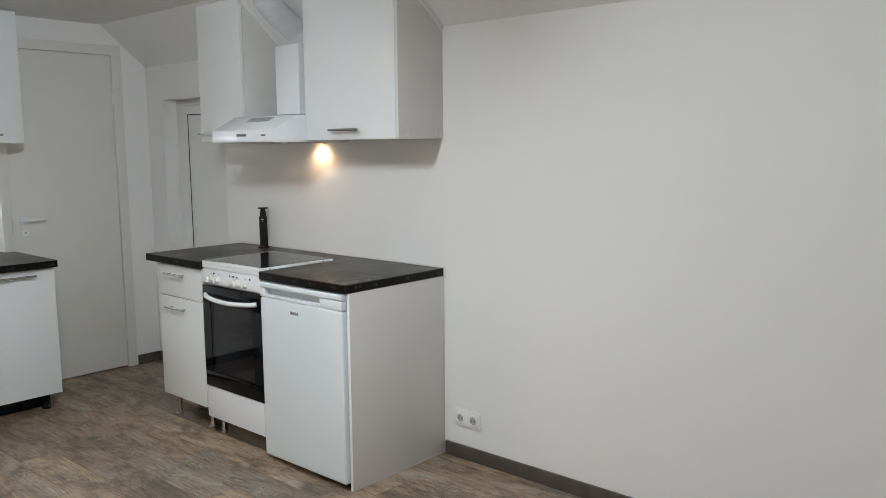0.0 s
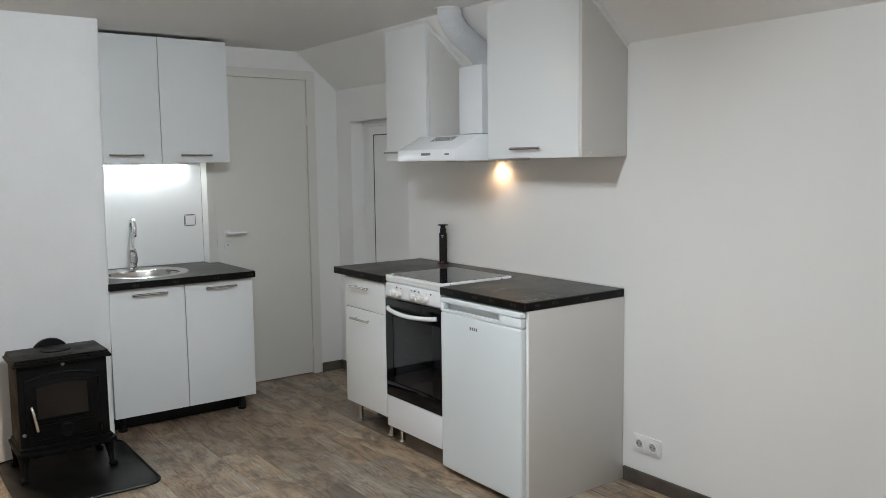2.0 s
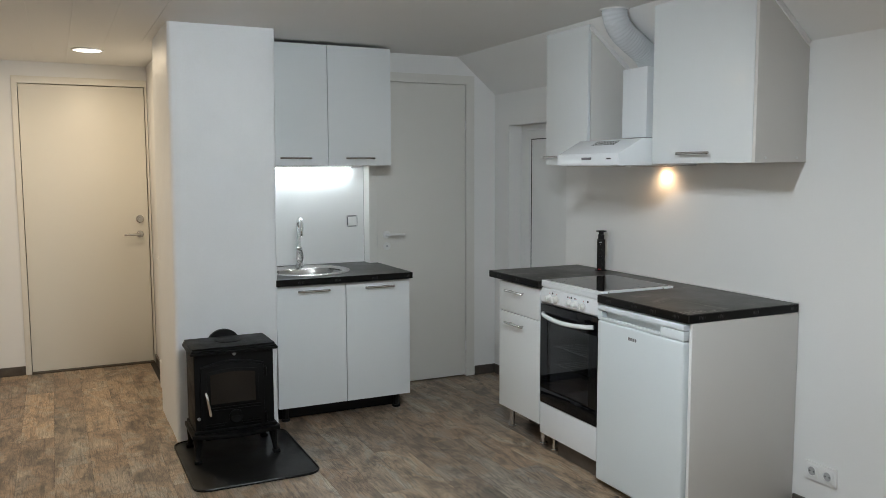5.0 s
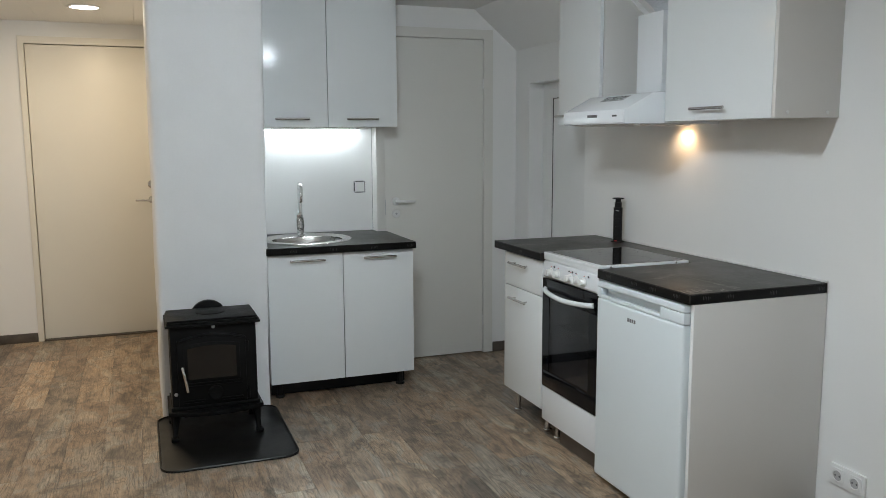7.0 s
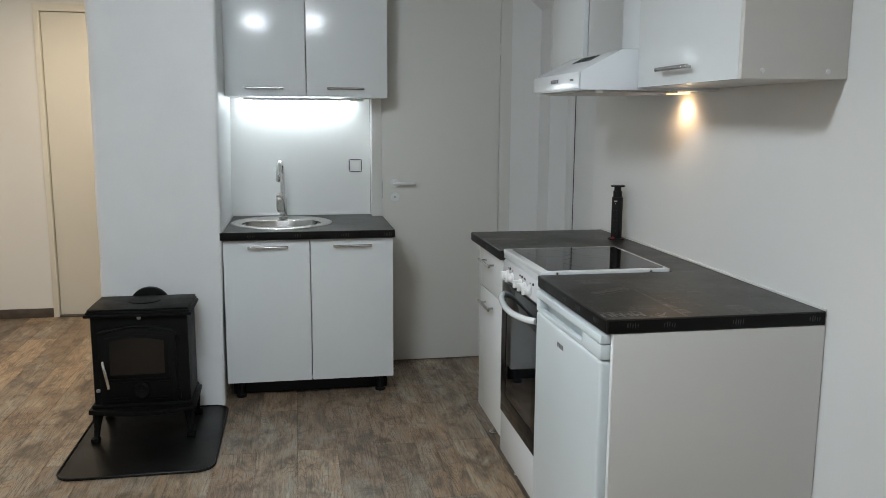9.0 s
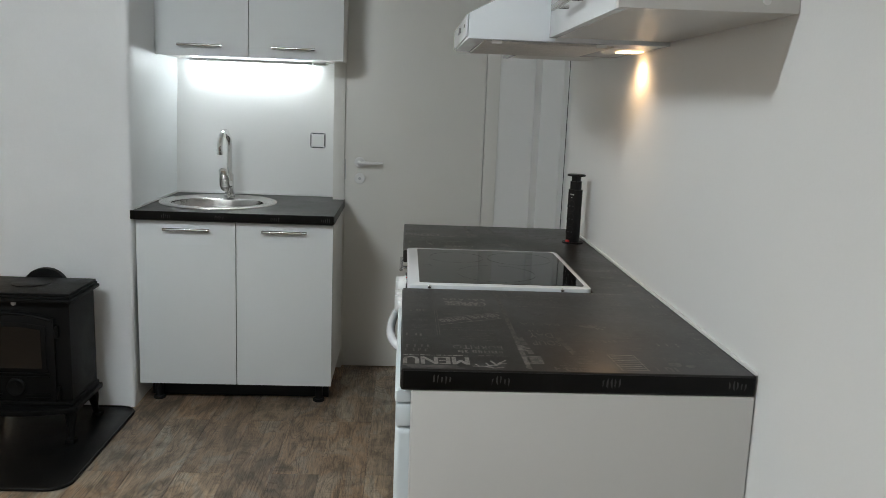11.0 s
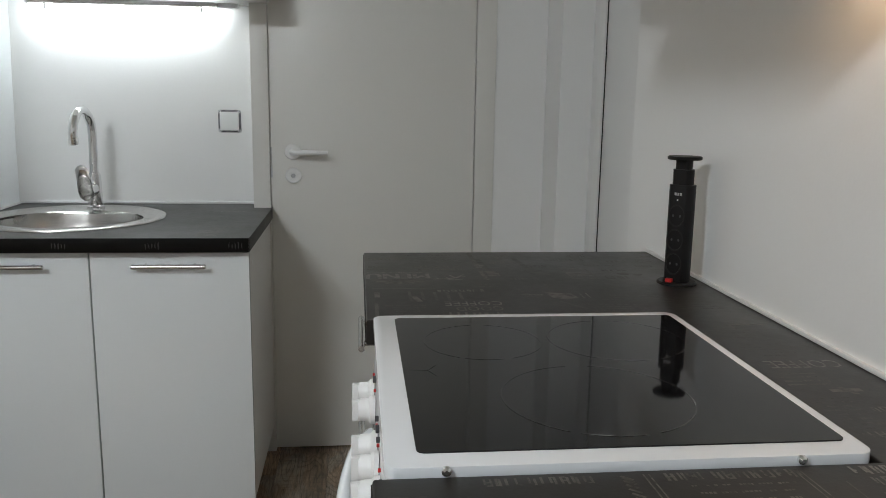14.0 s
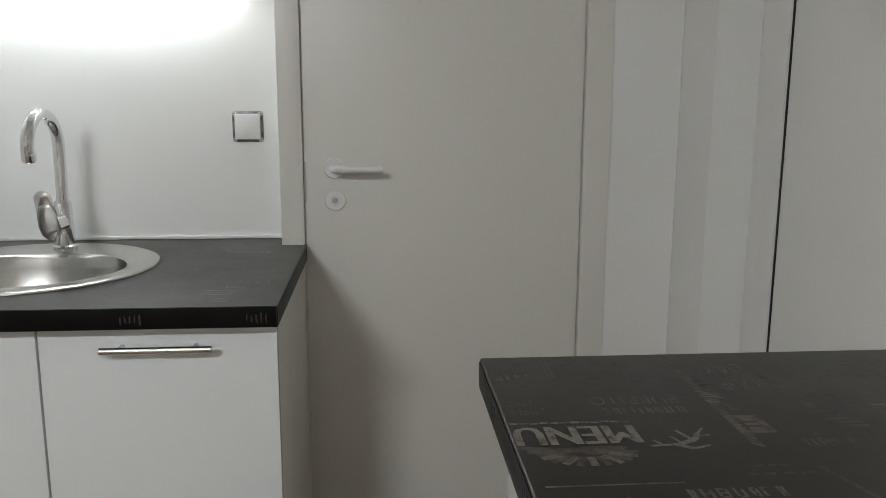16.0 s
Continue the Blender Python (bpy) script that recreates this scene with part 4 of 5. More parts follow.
# oven door with its window, cavity and shelves
od = part("oven_door", join(box(1.557, 2.043, -0.606, -0.586, 0.700, 0.786, 0.003), box(1.557, 2.043, -0.606, -0.586, 0.266, 0.345, 0.003), box(1.557, 1.622, -0.606, -0.586, 0.3452, 0.6998), box(1.978, 2.043, -0.606, -0.586, 0.3452, 0.6998)), OVEN_GLASS, ck, "black glass oven door")
pane = part("window_pane", box(1.6225, 1.9775, -0.6045, -0.6005, 0.3455, 0.6995), OVEN_PANE, od, "dark tinted oven window")
pane.visible_shadow = False
part("cavity", join(box(1.60, 2.0, -0.20, -0.19, 0.30, 0.74), box(1.595, 1.60, -0.58, -0.19, 0.30, 0.74), box(2.0, 2.005, -0.58, -0.19, 0.30, 0.74), box(1.595, 2.005, -0.58, -0.19, 0.295, 0.30), box(1.595, 2.005, -0.58, -0.19, 0.74, 0.745)), CAVITY, ck, "dark enamelled oven inside")
for z in (0.47, 0.565):
    wires = [rod((1.602, -0.55, z), (1.998, -0.55, z), 0.003, 8), rod((1.602, -0.22, z), (1.998, -0.22, z), 0.003, 8)]
    wires += [rod((1.63 + 0.034 * k, -0.55, z), (1.63 + 0.034 * k, -0.22, z), 0.0018, 6) for k in range(11)]
    part("oven_shelf", join(*wires), CHROME, ck, "chrome wire oven shelf")
arc = [(1.585 + 0.43 * k / 16, -0.610 - 0.034 * math.sin(math.pi * k / 16) ** 0.6 if 0 < k < 16 else -0.606, 0.737 - 0.012 * math.sin(math.pi * k / 16)) for k in range(17)]
part("oven_handle", sweep(arc, 0.0115, 12), ENAMEL, od, "curved white oven handle")
part("lower_drawer", box(1.557, 2.043, -0.604, -0.568, 0.100, 0.262, 0.003), ENAMEL, ck, "white lower drawer front")
for x, y in ((1.60, -0.54), (2.0, -0.52), (1.60, -0.20), (2.0, -0.20)):
    part("foot", join(rod((x, y, 0.008), (x, y, 0.076), 0.011), rod((x, y, 0), (x, y, 0.012), 0.017)), CHROME, ck)
part("underboard", box(1.66, 2.036, -0.560, -0.550, 0.004, 0.0745), SKIRTING, ck, "dark brown plinth strip")

# refrigerator with its side panel
fr = thing("refrigerator", (2.35, -0.33, 0), "small white undercounter refrigerator with two-part door front", "refrigerator")
FX0, FX1 = 2.066, 2.634
part("body", box(FX0 + 0.004, FX1 - 0.004, -0.562, -0.04, 0.03, 0.852, 0.006), FRIDGE, fr)
part("door", box(FX0, FX1, -0.622, -0.566, 0.030, 0.787, 0.012, 4), FRIDGE, fr, "white refrigerator door")
grip = part("grip_strip", join(box(FX0, FX1, -0.590, -0.566, 0.789, 0.830, 0.004), box(FX0, FX0 + 0.03, -0.622, -0.5905, 0.789, 0.830, 0.005), box(FX1 - 0.14, FX1, -0.622, -0.5905, 0.789, 0.830, 0.005), box(FX0 + 0.0305, FX1 - 0.1405, -0.622, -0.606, 0.789, 0.803, 0.004)), FRIDGE, fr, "white grip strip with hollow handle")
part("top_cover", box(FX0, FX1, -0.624, -0.566, 0.832, 0.856, 0.007, 3), FRIDGE, fr)
part("gasket", box(FX0 + 0.012, FX1 - 0.012, -0.5658, -0.5622, 0.04, 0.85), GASKET, fr, "grey door gasket")
part("badge", join(*[box(2.290 + 0.0145 * k, 2.3005 + 0.0145 * k, -0.6230, -0.6222, 0.731, 0.745) for k in range(4)]), BUTTON, fr, "small dark maker's badge")
for x, y in ((FX0 + 0.04, -0.56), (FX1 - 0.04, -0.56), (FX0 + 0.04, -0.09), (FX1 - 0.04, -0.09)):
    part("foot", rod((x, y, 0), (x, y, 0.031), 0.016), BLACK, fr)
ep = thing("end_panel", (2.645, -0.3, 0), "off-white board end panel beside the refrigerator", "panel")
part("board", box(2.637, 2.653, -0.594, -0.003, 0.0, 0.8615, 0.0008), CARCASS, ep)
part("edge_strip", box(2.6372, 2.6528, -0.5965, -0.5942, 0.0005, 0.861, 0.0004), PLASTIC, ep, "white edge band")


# ---- wall cabinets under the slope ----
def slope_z(y):
    return 1.985 + (0.02 - y) * (CEIL - 0.002 - 1.985) / 0.316


def slope_cabinet(x0, x1, handle_x0, handle_x1, label, screws=False):
    c = thing("wall_cabinet", ((x0 + x1) / 2, -0.15, 1.50), label, "wall cabinet", "wall cabinets over the cooker")
    side = [(-0.270, 1.502), (-0.001, 1.502), (-0.001, slope_z(0) - 0.026), (-0.270, slope_z(-0.27) - 0.02)]
    part("side_panel", prism(side, "x", x0, x0 + 0.016, 0.001), CARCASS, c)
    cover = -0.291 if screws else -0.270
    right = part("side_panel", prism([(cover, 1.500)] + side[1:3] + [(cover, slope_z(cover) - 0.02)], "x", x1 - 0.016, x1, 0.001), CARCASS, c)
    part("bottom", box(x0 + 0.0165, x1 - 0.0165, -0.27, -0.002, 1.502, 1.518), CARCASS, c)
    part("back", box(x0 + 0.0165, x1 - 0.0165, -0.008, -0.002, 1.5185, 1.97), CARCASS, c)
    d = part("door", box(x0 + 0.002, x1 - (0.018 if screws else 0.002), -0.291, -0.273, 1.500, 2.232, 0.0015), GLOSS, c, "white gloss cabinet door")
    bar_handle(d, (handle_x0, -0.291, 1.545), (handle_x1, -0.291, 1.545), (0, -1, 0))
    # cover strips that follow the sloping ceiling
    n = Vector((0, slope_z(0) - slope_z(-0.27), 0.27)).normalized()
    lo, hi = Vector((0, -0.002, slope_z(-0.002) - 0.002)), Vector((0, -0.272, slope_z(-0.272) - 0.002))
    down = Vector((0, -(hi - lo).z, (hi - lo).y)).normalized()
    if down.z > 0:
        down = -down
    strip = [lo, hi, hi + down * 0.022, lo + down * 0.022]
    part("cover_strip", prism([(p.y, p.z) for p in strip], "x", x1 - 0.014, x1 + 0.008, 0.002), PLASTIC, c, "white strip along the sloping ceiling")
    strip2 = [lo, hi, hi + down * 0.018, lo + down * 0.018]
    part("cover_strip", prism([(p.y, p.z) for p in strip2], "x", x0 - 0.006, x0 + 0.012, 0.002), PLASTIC, c)
    if screws:
        for y in (-0.235, -0.055):
            part("screw_cap", lathe([(0.007, 0), (0.006, 0.002), (0, 0.0026)], (x1, y, 1.520), 16, pose(0, 0, 0, 0, 90, 0)), PLASTIC, right)
    return c


slope_cabinet(1.107, 1.508, 1.122, 1.30, "tall white gloss wall cabinet with sloped top beside the cooker hood")
slope_cabinet(2.024, 2.655, 2.222, 2.42, "wide white gloss wall cabinet with sloped top beside the cooker hood", True)

# cooker hood
hood = thing("cooker_hood", (1.766, -0.2, 1.49), "white visor cooker hood with flue box, lamp on", "cooker hood")
HX0, HX1 = 1.514, 2.018
part("body", prism([(-0.48, 1.492), (-0.001, 1.492), (-0.001, 1.632), (-0.343, 1.622), (-0.479, 1.551)], "x", HX0, HX1, 0.004), ENAMEL, hood)
fp = part("front_panel", box(HX0 + 0.002, HX1 - 0.002, -0.4845, -0.4808, 1.497, 1.547, 0.0012), ENAMEL, hood)
for k in range(5):
    part("button", box(1.735 + 0.016 * k, 1.747 + 0.016 * k, -0.489, -0.4846, 1.521, 1.533, 0.001), BUTTON, fp, "small dark push button")
part("badge", box(1.93, 1.965, -0.4853, -0.4846, 1.522, 1.529), INK, fp)
d = Vector((0, 0.136, 0.071)).normalized()
for k in range(14):
    x = 1.692 + 0.0135 * k
    a = Vector((x, -0.398, 1.5934))
    b = a + d * 0.046
    nrm = Vector((0, -d.z, d.y)) * 0.0008
    bm = prism([(a.y, a.z), (b.y, b.z), (b.y + nrm.y, b.z + nrm.z), (a.y + nrm.y, a.z + nrm.z)], "x", x, x + 0.0045)
    part("vent_slot", bm, SLOT, hood)
for y in (-0.41, -0.16):
    part("filter_clip", box(1.995, 2.008, y - 0.012, y + 0.012, 1.484, 1.4915, 0.001), PLASTIC, hood)
part("flue_box", box(1.700, 1.890, -0.215, -0.002, 1.6325, 1.978, 0.004), ENAMEL, hood, "white flue box")
part("grease_filter", box(1.54, 1.99, -0.44, -0.13, 1.487, 1.4915, 0.001), FILTER, hood, "pale grey grease filter")
part("lamp_cover", prism(rounded(1.757, 1.843, -0.068, -0.010, 0.012), "z", 1.4892, 1.4915, 0.0005), BULB, hood, "warm glowing lamp cover")

# ribbed duct from the flue box into the ceiling
pts, rad = [], []
N = 176
p0, p1, p2, p3 = Vector((1.80, -0.115, 1.968)), Vector((1.80, -0.12, 2.10)), Vector((1.80, -0.345, 2.09)), Vector((1.80, -0.350, CEIL - 0.001))
for i in range(N + 1):
    t = i / N
    pts.append(p0 * (1 - t) ** 3 + p1 * 3 * t * (1 - t) ** 2 + p2 * 3 * t * t * (1 - t) + p3 * t ** 3)
    rad.append(0.0615 + 0.0010 * math.sin(t * 2 * math.pi * 26))
duct = solid("ventilation_duct", sweep(pts, rad, 28), DUCT, "grey-white ribbed flexible ventilation duct bent up to the ceiling", "duct", base=(1.80, -0.23, 1.978))
part("collar", lathe([(0.064, 0), (0.072, 0), (0.072, -0.006), (0.064, -0.006), (0.064, 0)], (1.80, -0.35, CEIL - 0.0006), 32), PLASTIC, duct)

# pop-up socket tower on the worktop
tw = thing("socket_tower", (1.326, -0.055, WT), "black pop-up socket tower raised out of the worktop", "socket tower")
TM = Matrix.Translation((1.326, -0.055, WT)) @ pose(0, 0, 0, 0, 0, 42) @ Matrix.Diagonal((0.76, 0.76, 1, 1))


def tower_part(name, bm, mat, parent=tw, label=""):
    bm.transform(TM)
    return part(name, bm, mat, parent, label)


tower_part("flange", lathe([(0, 0.0004), (0.046, 0.0004), (0.046, 0.003), (0.043, 0.005), (0, 0.005)], (0, 0, 0), 36), BLACK)
body_outline = [(0.030 * math.cos(radians(a)), 0.030 * math.sin(radians(a))) for a in range(-50, 231, 10)]
col = tower_part("column", prism(body_outline, "z", 0.005, 0.178, 0.0012), BLACK)
tower_part("neck", prism([(x * 0.78, y * 0.86) for x, y in body_outline], "z", 0.1782, 0.205), BLACK)
tower_part("upper_neck", prism([(x * 0.62, y * 0.72) for x, y in body_outline], "z", 0.2052, 0.222), BLACK)
tower_part("cap", lathe([(0, 0.222), (0.037, 0.222), (0.039, 0.2235), (0.039, 0.2265), (0.037, 0.228), (0, 0.228)], (0, 0, 0), 36), BLACK)
for z in (0.038, 0.081, 0.124):
    s = tower_part("socket", lathe([(0.0195, 0), (0.0205, 0.0012), (0.018, 0.0012), (0.017, -0.001), (0, -0.001)], (0, -0.0232, z), 28, pose(0, 0, 0, 90, 0, 0)), GASKET, col, "black socket")
    for xx in (-0.0085, 0.0085):
        tower_part("pin_hole", rod((xx, -0.0223, z), (xx, -0.0236, z), 0.0025, 8), INK, s)
tower_part("badge", join(box(-0.008, -0.003, -0.0238, -0.0232, 0.160, 0.165), box(-0.001, 0.003, -0.0238, -0.0232, 0.160, 0.165), box(0.005, 0.010, -0.0238, -0.0232, 0.160, 0.165)), GALV, col)
tower_part("indicator", rod((0, -0.0232, 0.152), (0, -0.0242, 0.152), 0.0018, 8), PLASTIC, col)
tower_part("release_button", box(-0.012, 0.004, -0.036, -0.026, 0.0052, 0.012, 0.0015), RED, tw, "red release button")

# double wall socket
ws = thing("wall_socket", (2.797, 0, 0.199), "white double wall socket", "wall socket")
part("frame", prism([(x, z) for x, z in rounded(2.719, 2.875, 0.160, 0.238, 0.006)], "y", -0.010, 0.0, 0.002), PLASTIC, ws)
for x in (2.759, 2.835):
    s = part("socket", join(prism(rounded(x - 0.028, x + 0.028, 0.171, 0.227, 0.008), "y", -0.0135, -0.0102, 0.001), lathe([(0.021, 0), (0.0215, 0.003), (0.0195, 0.003), (0.0185, -0.001)], (x, -0.0136, 0.199), 28, pose(0, 0, 0, 90, 0, 0))), PLASTIC, ws)
    # flat disc, not sunk in; the recess's shade is put into its grey
    part("well", lathe([(0.0183, 0), (0.0183, 0.0006), (0, 0.0006)], (x, -0.0136, 0.199), 28, pose(0, 0, 0, 90, 0, 0)), WELL_SHADE, s)
    for xx in (-0.0095, 0.0095):
        part("pin_hole", rod((x + xx, -0.0138, 0.199), (x + xx, -0.0150, 0.199), 0.0034, 8), INK, s)

# ---- sink corner ----
SW = 0.857
su = thing("wall_cabinet", (0.08, -1.32, 1.505), "white gloss two-door wall cabinet over the sink", "wall cabinet")
boards(su, (box(SINK_X, 0.234, -1.728, -1.712, 1.508, 2.236, 0.001), box(SINK_X, 0.234, -0.921, -0.905, 1.508, 2.236, 0.001), box(SINK_X, 0.234, -1.7118, -0.9212, 1.508, 1.524), box(SINK_X, 0.234, -1.7118, -0.9212, 2.220, 2.236), box(SINK_X + 0.001, SINK_X + 0.008, -1.7118, -0.9212, 1.5245, 2.2195)), ("side_panel", "side_panel", "bottom", "top", "back"))
for ya, yb, ha, hb in ((-1.728, -1.3225, -1.627, -1.433), (-1.3185, -0.905, -1.216, -1.026)):
    d = part("door", box(0.237, 0.255, ya, yb, 1.505, 2.234, 0.0015), GLOSS, su, "white gloss cabinet door")
    bar_handle(d, (0.255, ha, 1.550), (0.255, hb, 1.550), (1, 0, 0))

led = thing("under_cabinet_light", (0.0, -1.345, 1.508), "slim tube light glowing cool white under the wall cabinet", "light")
part("housing", box(-0.084, -0.030, -1.655, -1.075, 1.494, 1.508, 0.003), PLASTIC, led)
part("tube", rod((-0.056, -1.650, 1.486), (-0.056, -1.080, 1.486), 0.0075, 14), TUBE, led, "glowing tube")
part("switch_end", prism(rounded(-0.078, -0.036, -1.072, -1.005, 0.012), "z", 1.494, 1.508, 0.002), PLASTIC, led)
for y in (-1.60, -1.12):
    part("clip", box(-0.067, -0.045, y - 0.004, y + 0.004, 1.4775, 1.494, 0.001), GALV, led)

sb = thing("sink_cabinet", (0.25, -1.33, 0), "white gloss two-door sink cabinet on black legs", "cabinet")
boards(sb, (box(-0.05, 0.532, -1.738, -1.722, 0.100, 0.8185, 0.001), box(-0.05, 0.532, -0.932, -0.916, 0.100, 0.8185, 0.001), box(-0.05, 0.532, -1.7218, -0.9325, 0.100, 0.116), box(-0.05, -0.04, -1.7218, -0.9325, 0.1165, 0.8185), box(0.46, 0.532, -1.7218, -0.9325, 0.803, 0.8185)), ("side_panel", "side_panel", "bottom", "back", "front_rail"))
for ya, yb, ha, hb in ((-1.737, -1.3245, -1.620, -1.427), (-1.3205, -0.914, -1.210, -1.021)):
    d = part("door", box(0.535, 0.553, ya, yb, 0.098, 0.812, 0.0015), GLOSS, sb, "white gloss cabinet door")
    bar_handle(d, (0.553, ha, 0.780), (0.553, hb, 0.780), (1, 0, 0))
for x, y in ((0.47, -1.68), (0.47, -0.975), (0.02, -1.68), (0.02, -0.975)):
    part("leg", join(rod((x, y, 0.012), (x, y, 0.0995), 0.017), rod((x, y, 0), (x, y, 0.014), 0.026)), BLACK, sb, "black plastic leg")
# added black board that gives the gap under the cabinet its shade
part("underboard", box(0.415, 0.43, -1.72, -0.935, 0.004, 0.0995, 0.001), BLACK, sb, "recessed black board for the dark gap under the cabinet")
for x, z in ((0.47, 0.77), (0.30, 0.77)):
    part("screw_cap", lathe([(0.005, 0), (0.004, 0.0015), (0, 0.002)], (x, -0.916, z), 12, pose(0, 0, 0, -90, 0, 0)), PLASTIC, sb)

SC = Vector((0.235, -1.462))     # middle of the sink


def sink_worktop():
    """Worktop slab with a round hole for the bowl."""
    n, r = 48, 0.235
    outer, inner = [], []
    x0, x1, y0, y1 = SINK_X + 0.001, 0.588, -1.747, -0.908
    bm = bmesh.new()
    rings = []
    for z in (0.8195, SW):
        o, i = [], []
        for k in range(n):
            t = 2 * math.pi * k / n
            c, s = math.cos(t), math.sin(t)
            reach = min((x1 - SC.x) / c if c > 1e-9 else 9, (x0 - SC.x) / c if c < -1e-9 else 9, (y1 - SC.y) / s if s > 1e-9 else 9, (y0 - SC.y) / s if s < -1e-9 else 9)
            o.append((SC.x + c * reach, SC.y + s * reach))
            i.append(bm.verts.new((SC.x + r * c, SC.y + r * s, z)))
        for cx, cy in ((x0, y0), (x0, y1), (x1, y0), (x1, y1)):
            k = min(range(n), key=lambda q: (o[q][0] - cx) ** 2 + (o[q][1] - cy) ** 2)
            o[k] = (cx, cy)
        rings.append(([bm.verts.new((*p, z)) for p in o], i))
    (o0, i0), (o1, i1) = rings
    for k in range(n):
        j = (k + 1) % n
        bm.faces.new((o1[k], o1[j], i1[j], i1[k]))
        bm.faces.new((o0[k], i0[k], i0[j], o0[j]))
        bm.faces.new((o0[k], o0[j], o1[j], o1[k]))
        bm.faces.new((i0[k], i1[k], i1[j], i0[j]))
    bmesh.ops.recalc_face_normals(bm, faces=bm.faces[:])
    return bm


sink_top = solid("worktop", sink_worktop(), WORKTOP, "short dark laminate worktop with faded lettering round the sink", "worktop", base=(0.24, -1.33, 0.8195))
# the same added dark strips on this slab's two open edges
part("edge_strip", box(0.5880, 0.5893, -1.746, -0.909, 0.8205, SW - 0.001, 0.0004), EDGE_SHADE, sink_top, "added near-black strip, the edge's shade put into its colour")
part("edge_strip", box(SINK_X + 0.106, 0.587, -0.9080, -0.9067, 0.8205, SW - 0.001, 0.0004), EDGE_SHADE, sink_top, "added near-black strip, the edge's shade put into its colour")
wording("COFFEE", 0.030, pose(0.10, -1.03, SW + 0.0002, 0, 0, 90), PRINT, sink_top)
ROW = SW + 0.0003
sheet(glyphs(0.395, 0.420, -1.020, -0.945, 101, ROW) + glyphs(0.435, 0.452, -1.030, -0.985, 102, ROW) + glyphs(0.300, 0.318, -1.000, -0.935, 103, ROW)
      + [mark(0.465 + 0.016 * k, 0.473 + 0.016 * k, -1.055 + 0.004 * (k % 2), -0.985 - 0.006 * (k % 3), 0, ROW) for k in range(6)]
      + [mark(0.350, 0.353, -0.985, -0.935, 0, ROW), mark(0.372, 0.375, -0.985, -0.935, 0, ROW), mark(0.460, 0.466, -0.960, -0.925, 0.004, ROW), mark(0.470, 0.476, -0.945, -0.930, 0, ROW)], MID, parent=sink_top)
sheet(glyphs(0.010, 0.030, -1.190, -1.090, 104, ROW) + glyphs(0.200, 0.214, -1.180, -1.060, 105, ROW) + glyphs(0.225, 0.236, -1.150, -1.040, 106, ROW), FAINT, parent=sink_top)
for k, (x, y, w, dd, n) in enumerate(((0.02, -1.2, 0.12, 0.05, 2), (0.24, -1.15, 0.15, 0.06, 2), (0.20, -1.05, 0.05, 0.03, 2), (0.33, -1.03, 0.06, 0.02, 1), (0.40, -1.03, 0.08, 0.13, 5))):
    print_bars(x, y, w, dd, n, FAINT, sink_top, SW + 0.0002, 60 + k)
for y in (-1.62, -1.40, -1.17, -0.96):
    bms = [prism([(y + 0.008 * j, 0.826 + rnd.uniform(0, 0.008)), (y + 0.008 * j + rnd.uniform(0.001, 0.004), 0.826 + rnd.uniform(0, 0.008)), (y + 0.008 * j + 0.003, 0.838 + rnd.uniform(0, 0.010)), (y + 0.008 * j, 0.838 + rnd.uniform(0, 0.008))], "x", 0.5892, 0.5896) for j in range(5)]
    tagged(part("worn_lettering", join(*bms), EDGE_PRINT, sink_top), kind="stuff")
solid("trim", join(box(SINK_X, SINK_X + 0.006, -1.722, -0.966, SW + 0.0005, SW + 0.008, 0.001), box(SINK_X + 0.0065, 0.55, -1.7385, -1.7325, SW + 0.0005, SW + 0.008, 0.001)), SEALANT, kind="structure")


def basin():
    """Round inset sink: raised rim, flat shelf and a bowl set towards the front."""
    bm = bmesh.new()
    n = 56
    prof = [(0.262, 0, 0.0008, 0), (0.261, 0, 0.004, 0), (0.255, 0, 0.0065, 0), (0.247, 0, 0.0055, 0), (0.240, 0, 0.0035, 0), (0.208, 0.6, 0.003, 1), (0.203, 0.8, 0.000, 1), (0.198, 1, -0.008, 1), (0.193, 1, -0.03, 1), (0.182, 1, -0.10, 1), (0.150, 1, -0.138, 1), (0.06, 1, -0.148, 1), (0.035, 1, -0.152, 1)]
    rings = []
    for r, shift, z, bowl in prof:
        rings.append([bm.verts.new((SC.x + 0.032 * shift + r * (0.88 if bowl else 1.0) * math.cos(2 * math.pi * k / n), SC.y + r * (1.08 if bowl and r < 0.2 else 1.0) * math.sin(2 * math.pi * k / n), SW + z)) for k in range(n)])
    for a, b in zip(rings, rings[1:]):
        for k in range(n):
            j = (k + 1) % n
            bm.faces.new((a[k], a[j], b[j], b[k]))
    bm.faces.new(rings[-1])
    bmesh.ops.recalc_face_normals(bm, faces=bm.faces[:])
    return bm


sink = solid("sink", basin(), STEEL, "round stainless steel inset kitchen sink", "sink", base=(SC.x, SC.y, SW))
part("drain", lathe([(0, 0.001), (0.03, 0.001), (0.036, 0.004), (0.04, 0.002)], (SC.x + 0.032, SC.y, SW - 0.1515), 24), CHROME, sink)

fa = thing("kitchen_tap", (0.035, -1.457, SW + 0.0035), "chrome single-lever kitchen tap with a high curved spout", "tap")
FZ = SW + 0.0035
part("base", lathe([(0, 0), (0.026, 0), (0.026, 0.006), (0.0225, 0.010), (0.0215, 0.055), (0.0205, 0.105), (0.016, 0.112), (0, 0.112)], (0.035, -1.457, FZ), 28), CHROME, fa)
sp = [Vector((0.033, -1.457, FZ + 0.10)), Vector((0.030, -1.457, FZ + 0.18)), Vector((0.028, -1.457, FZ + 0.240))]
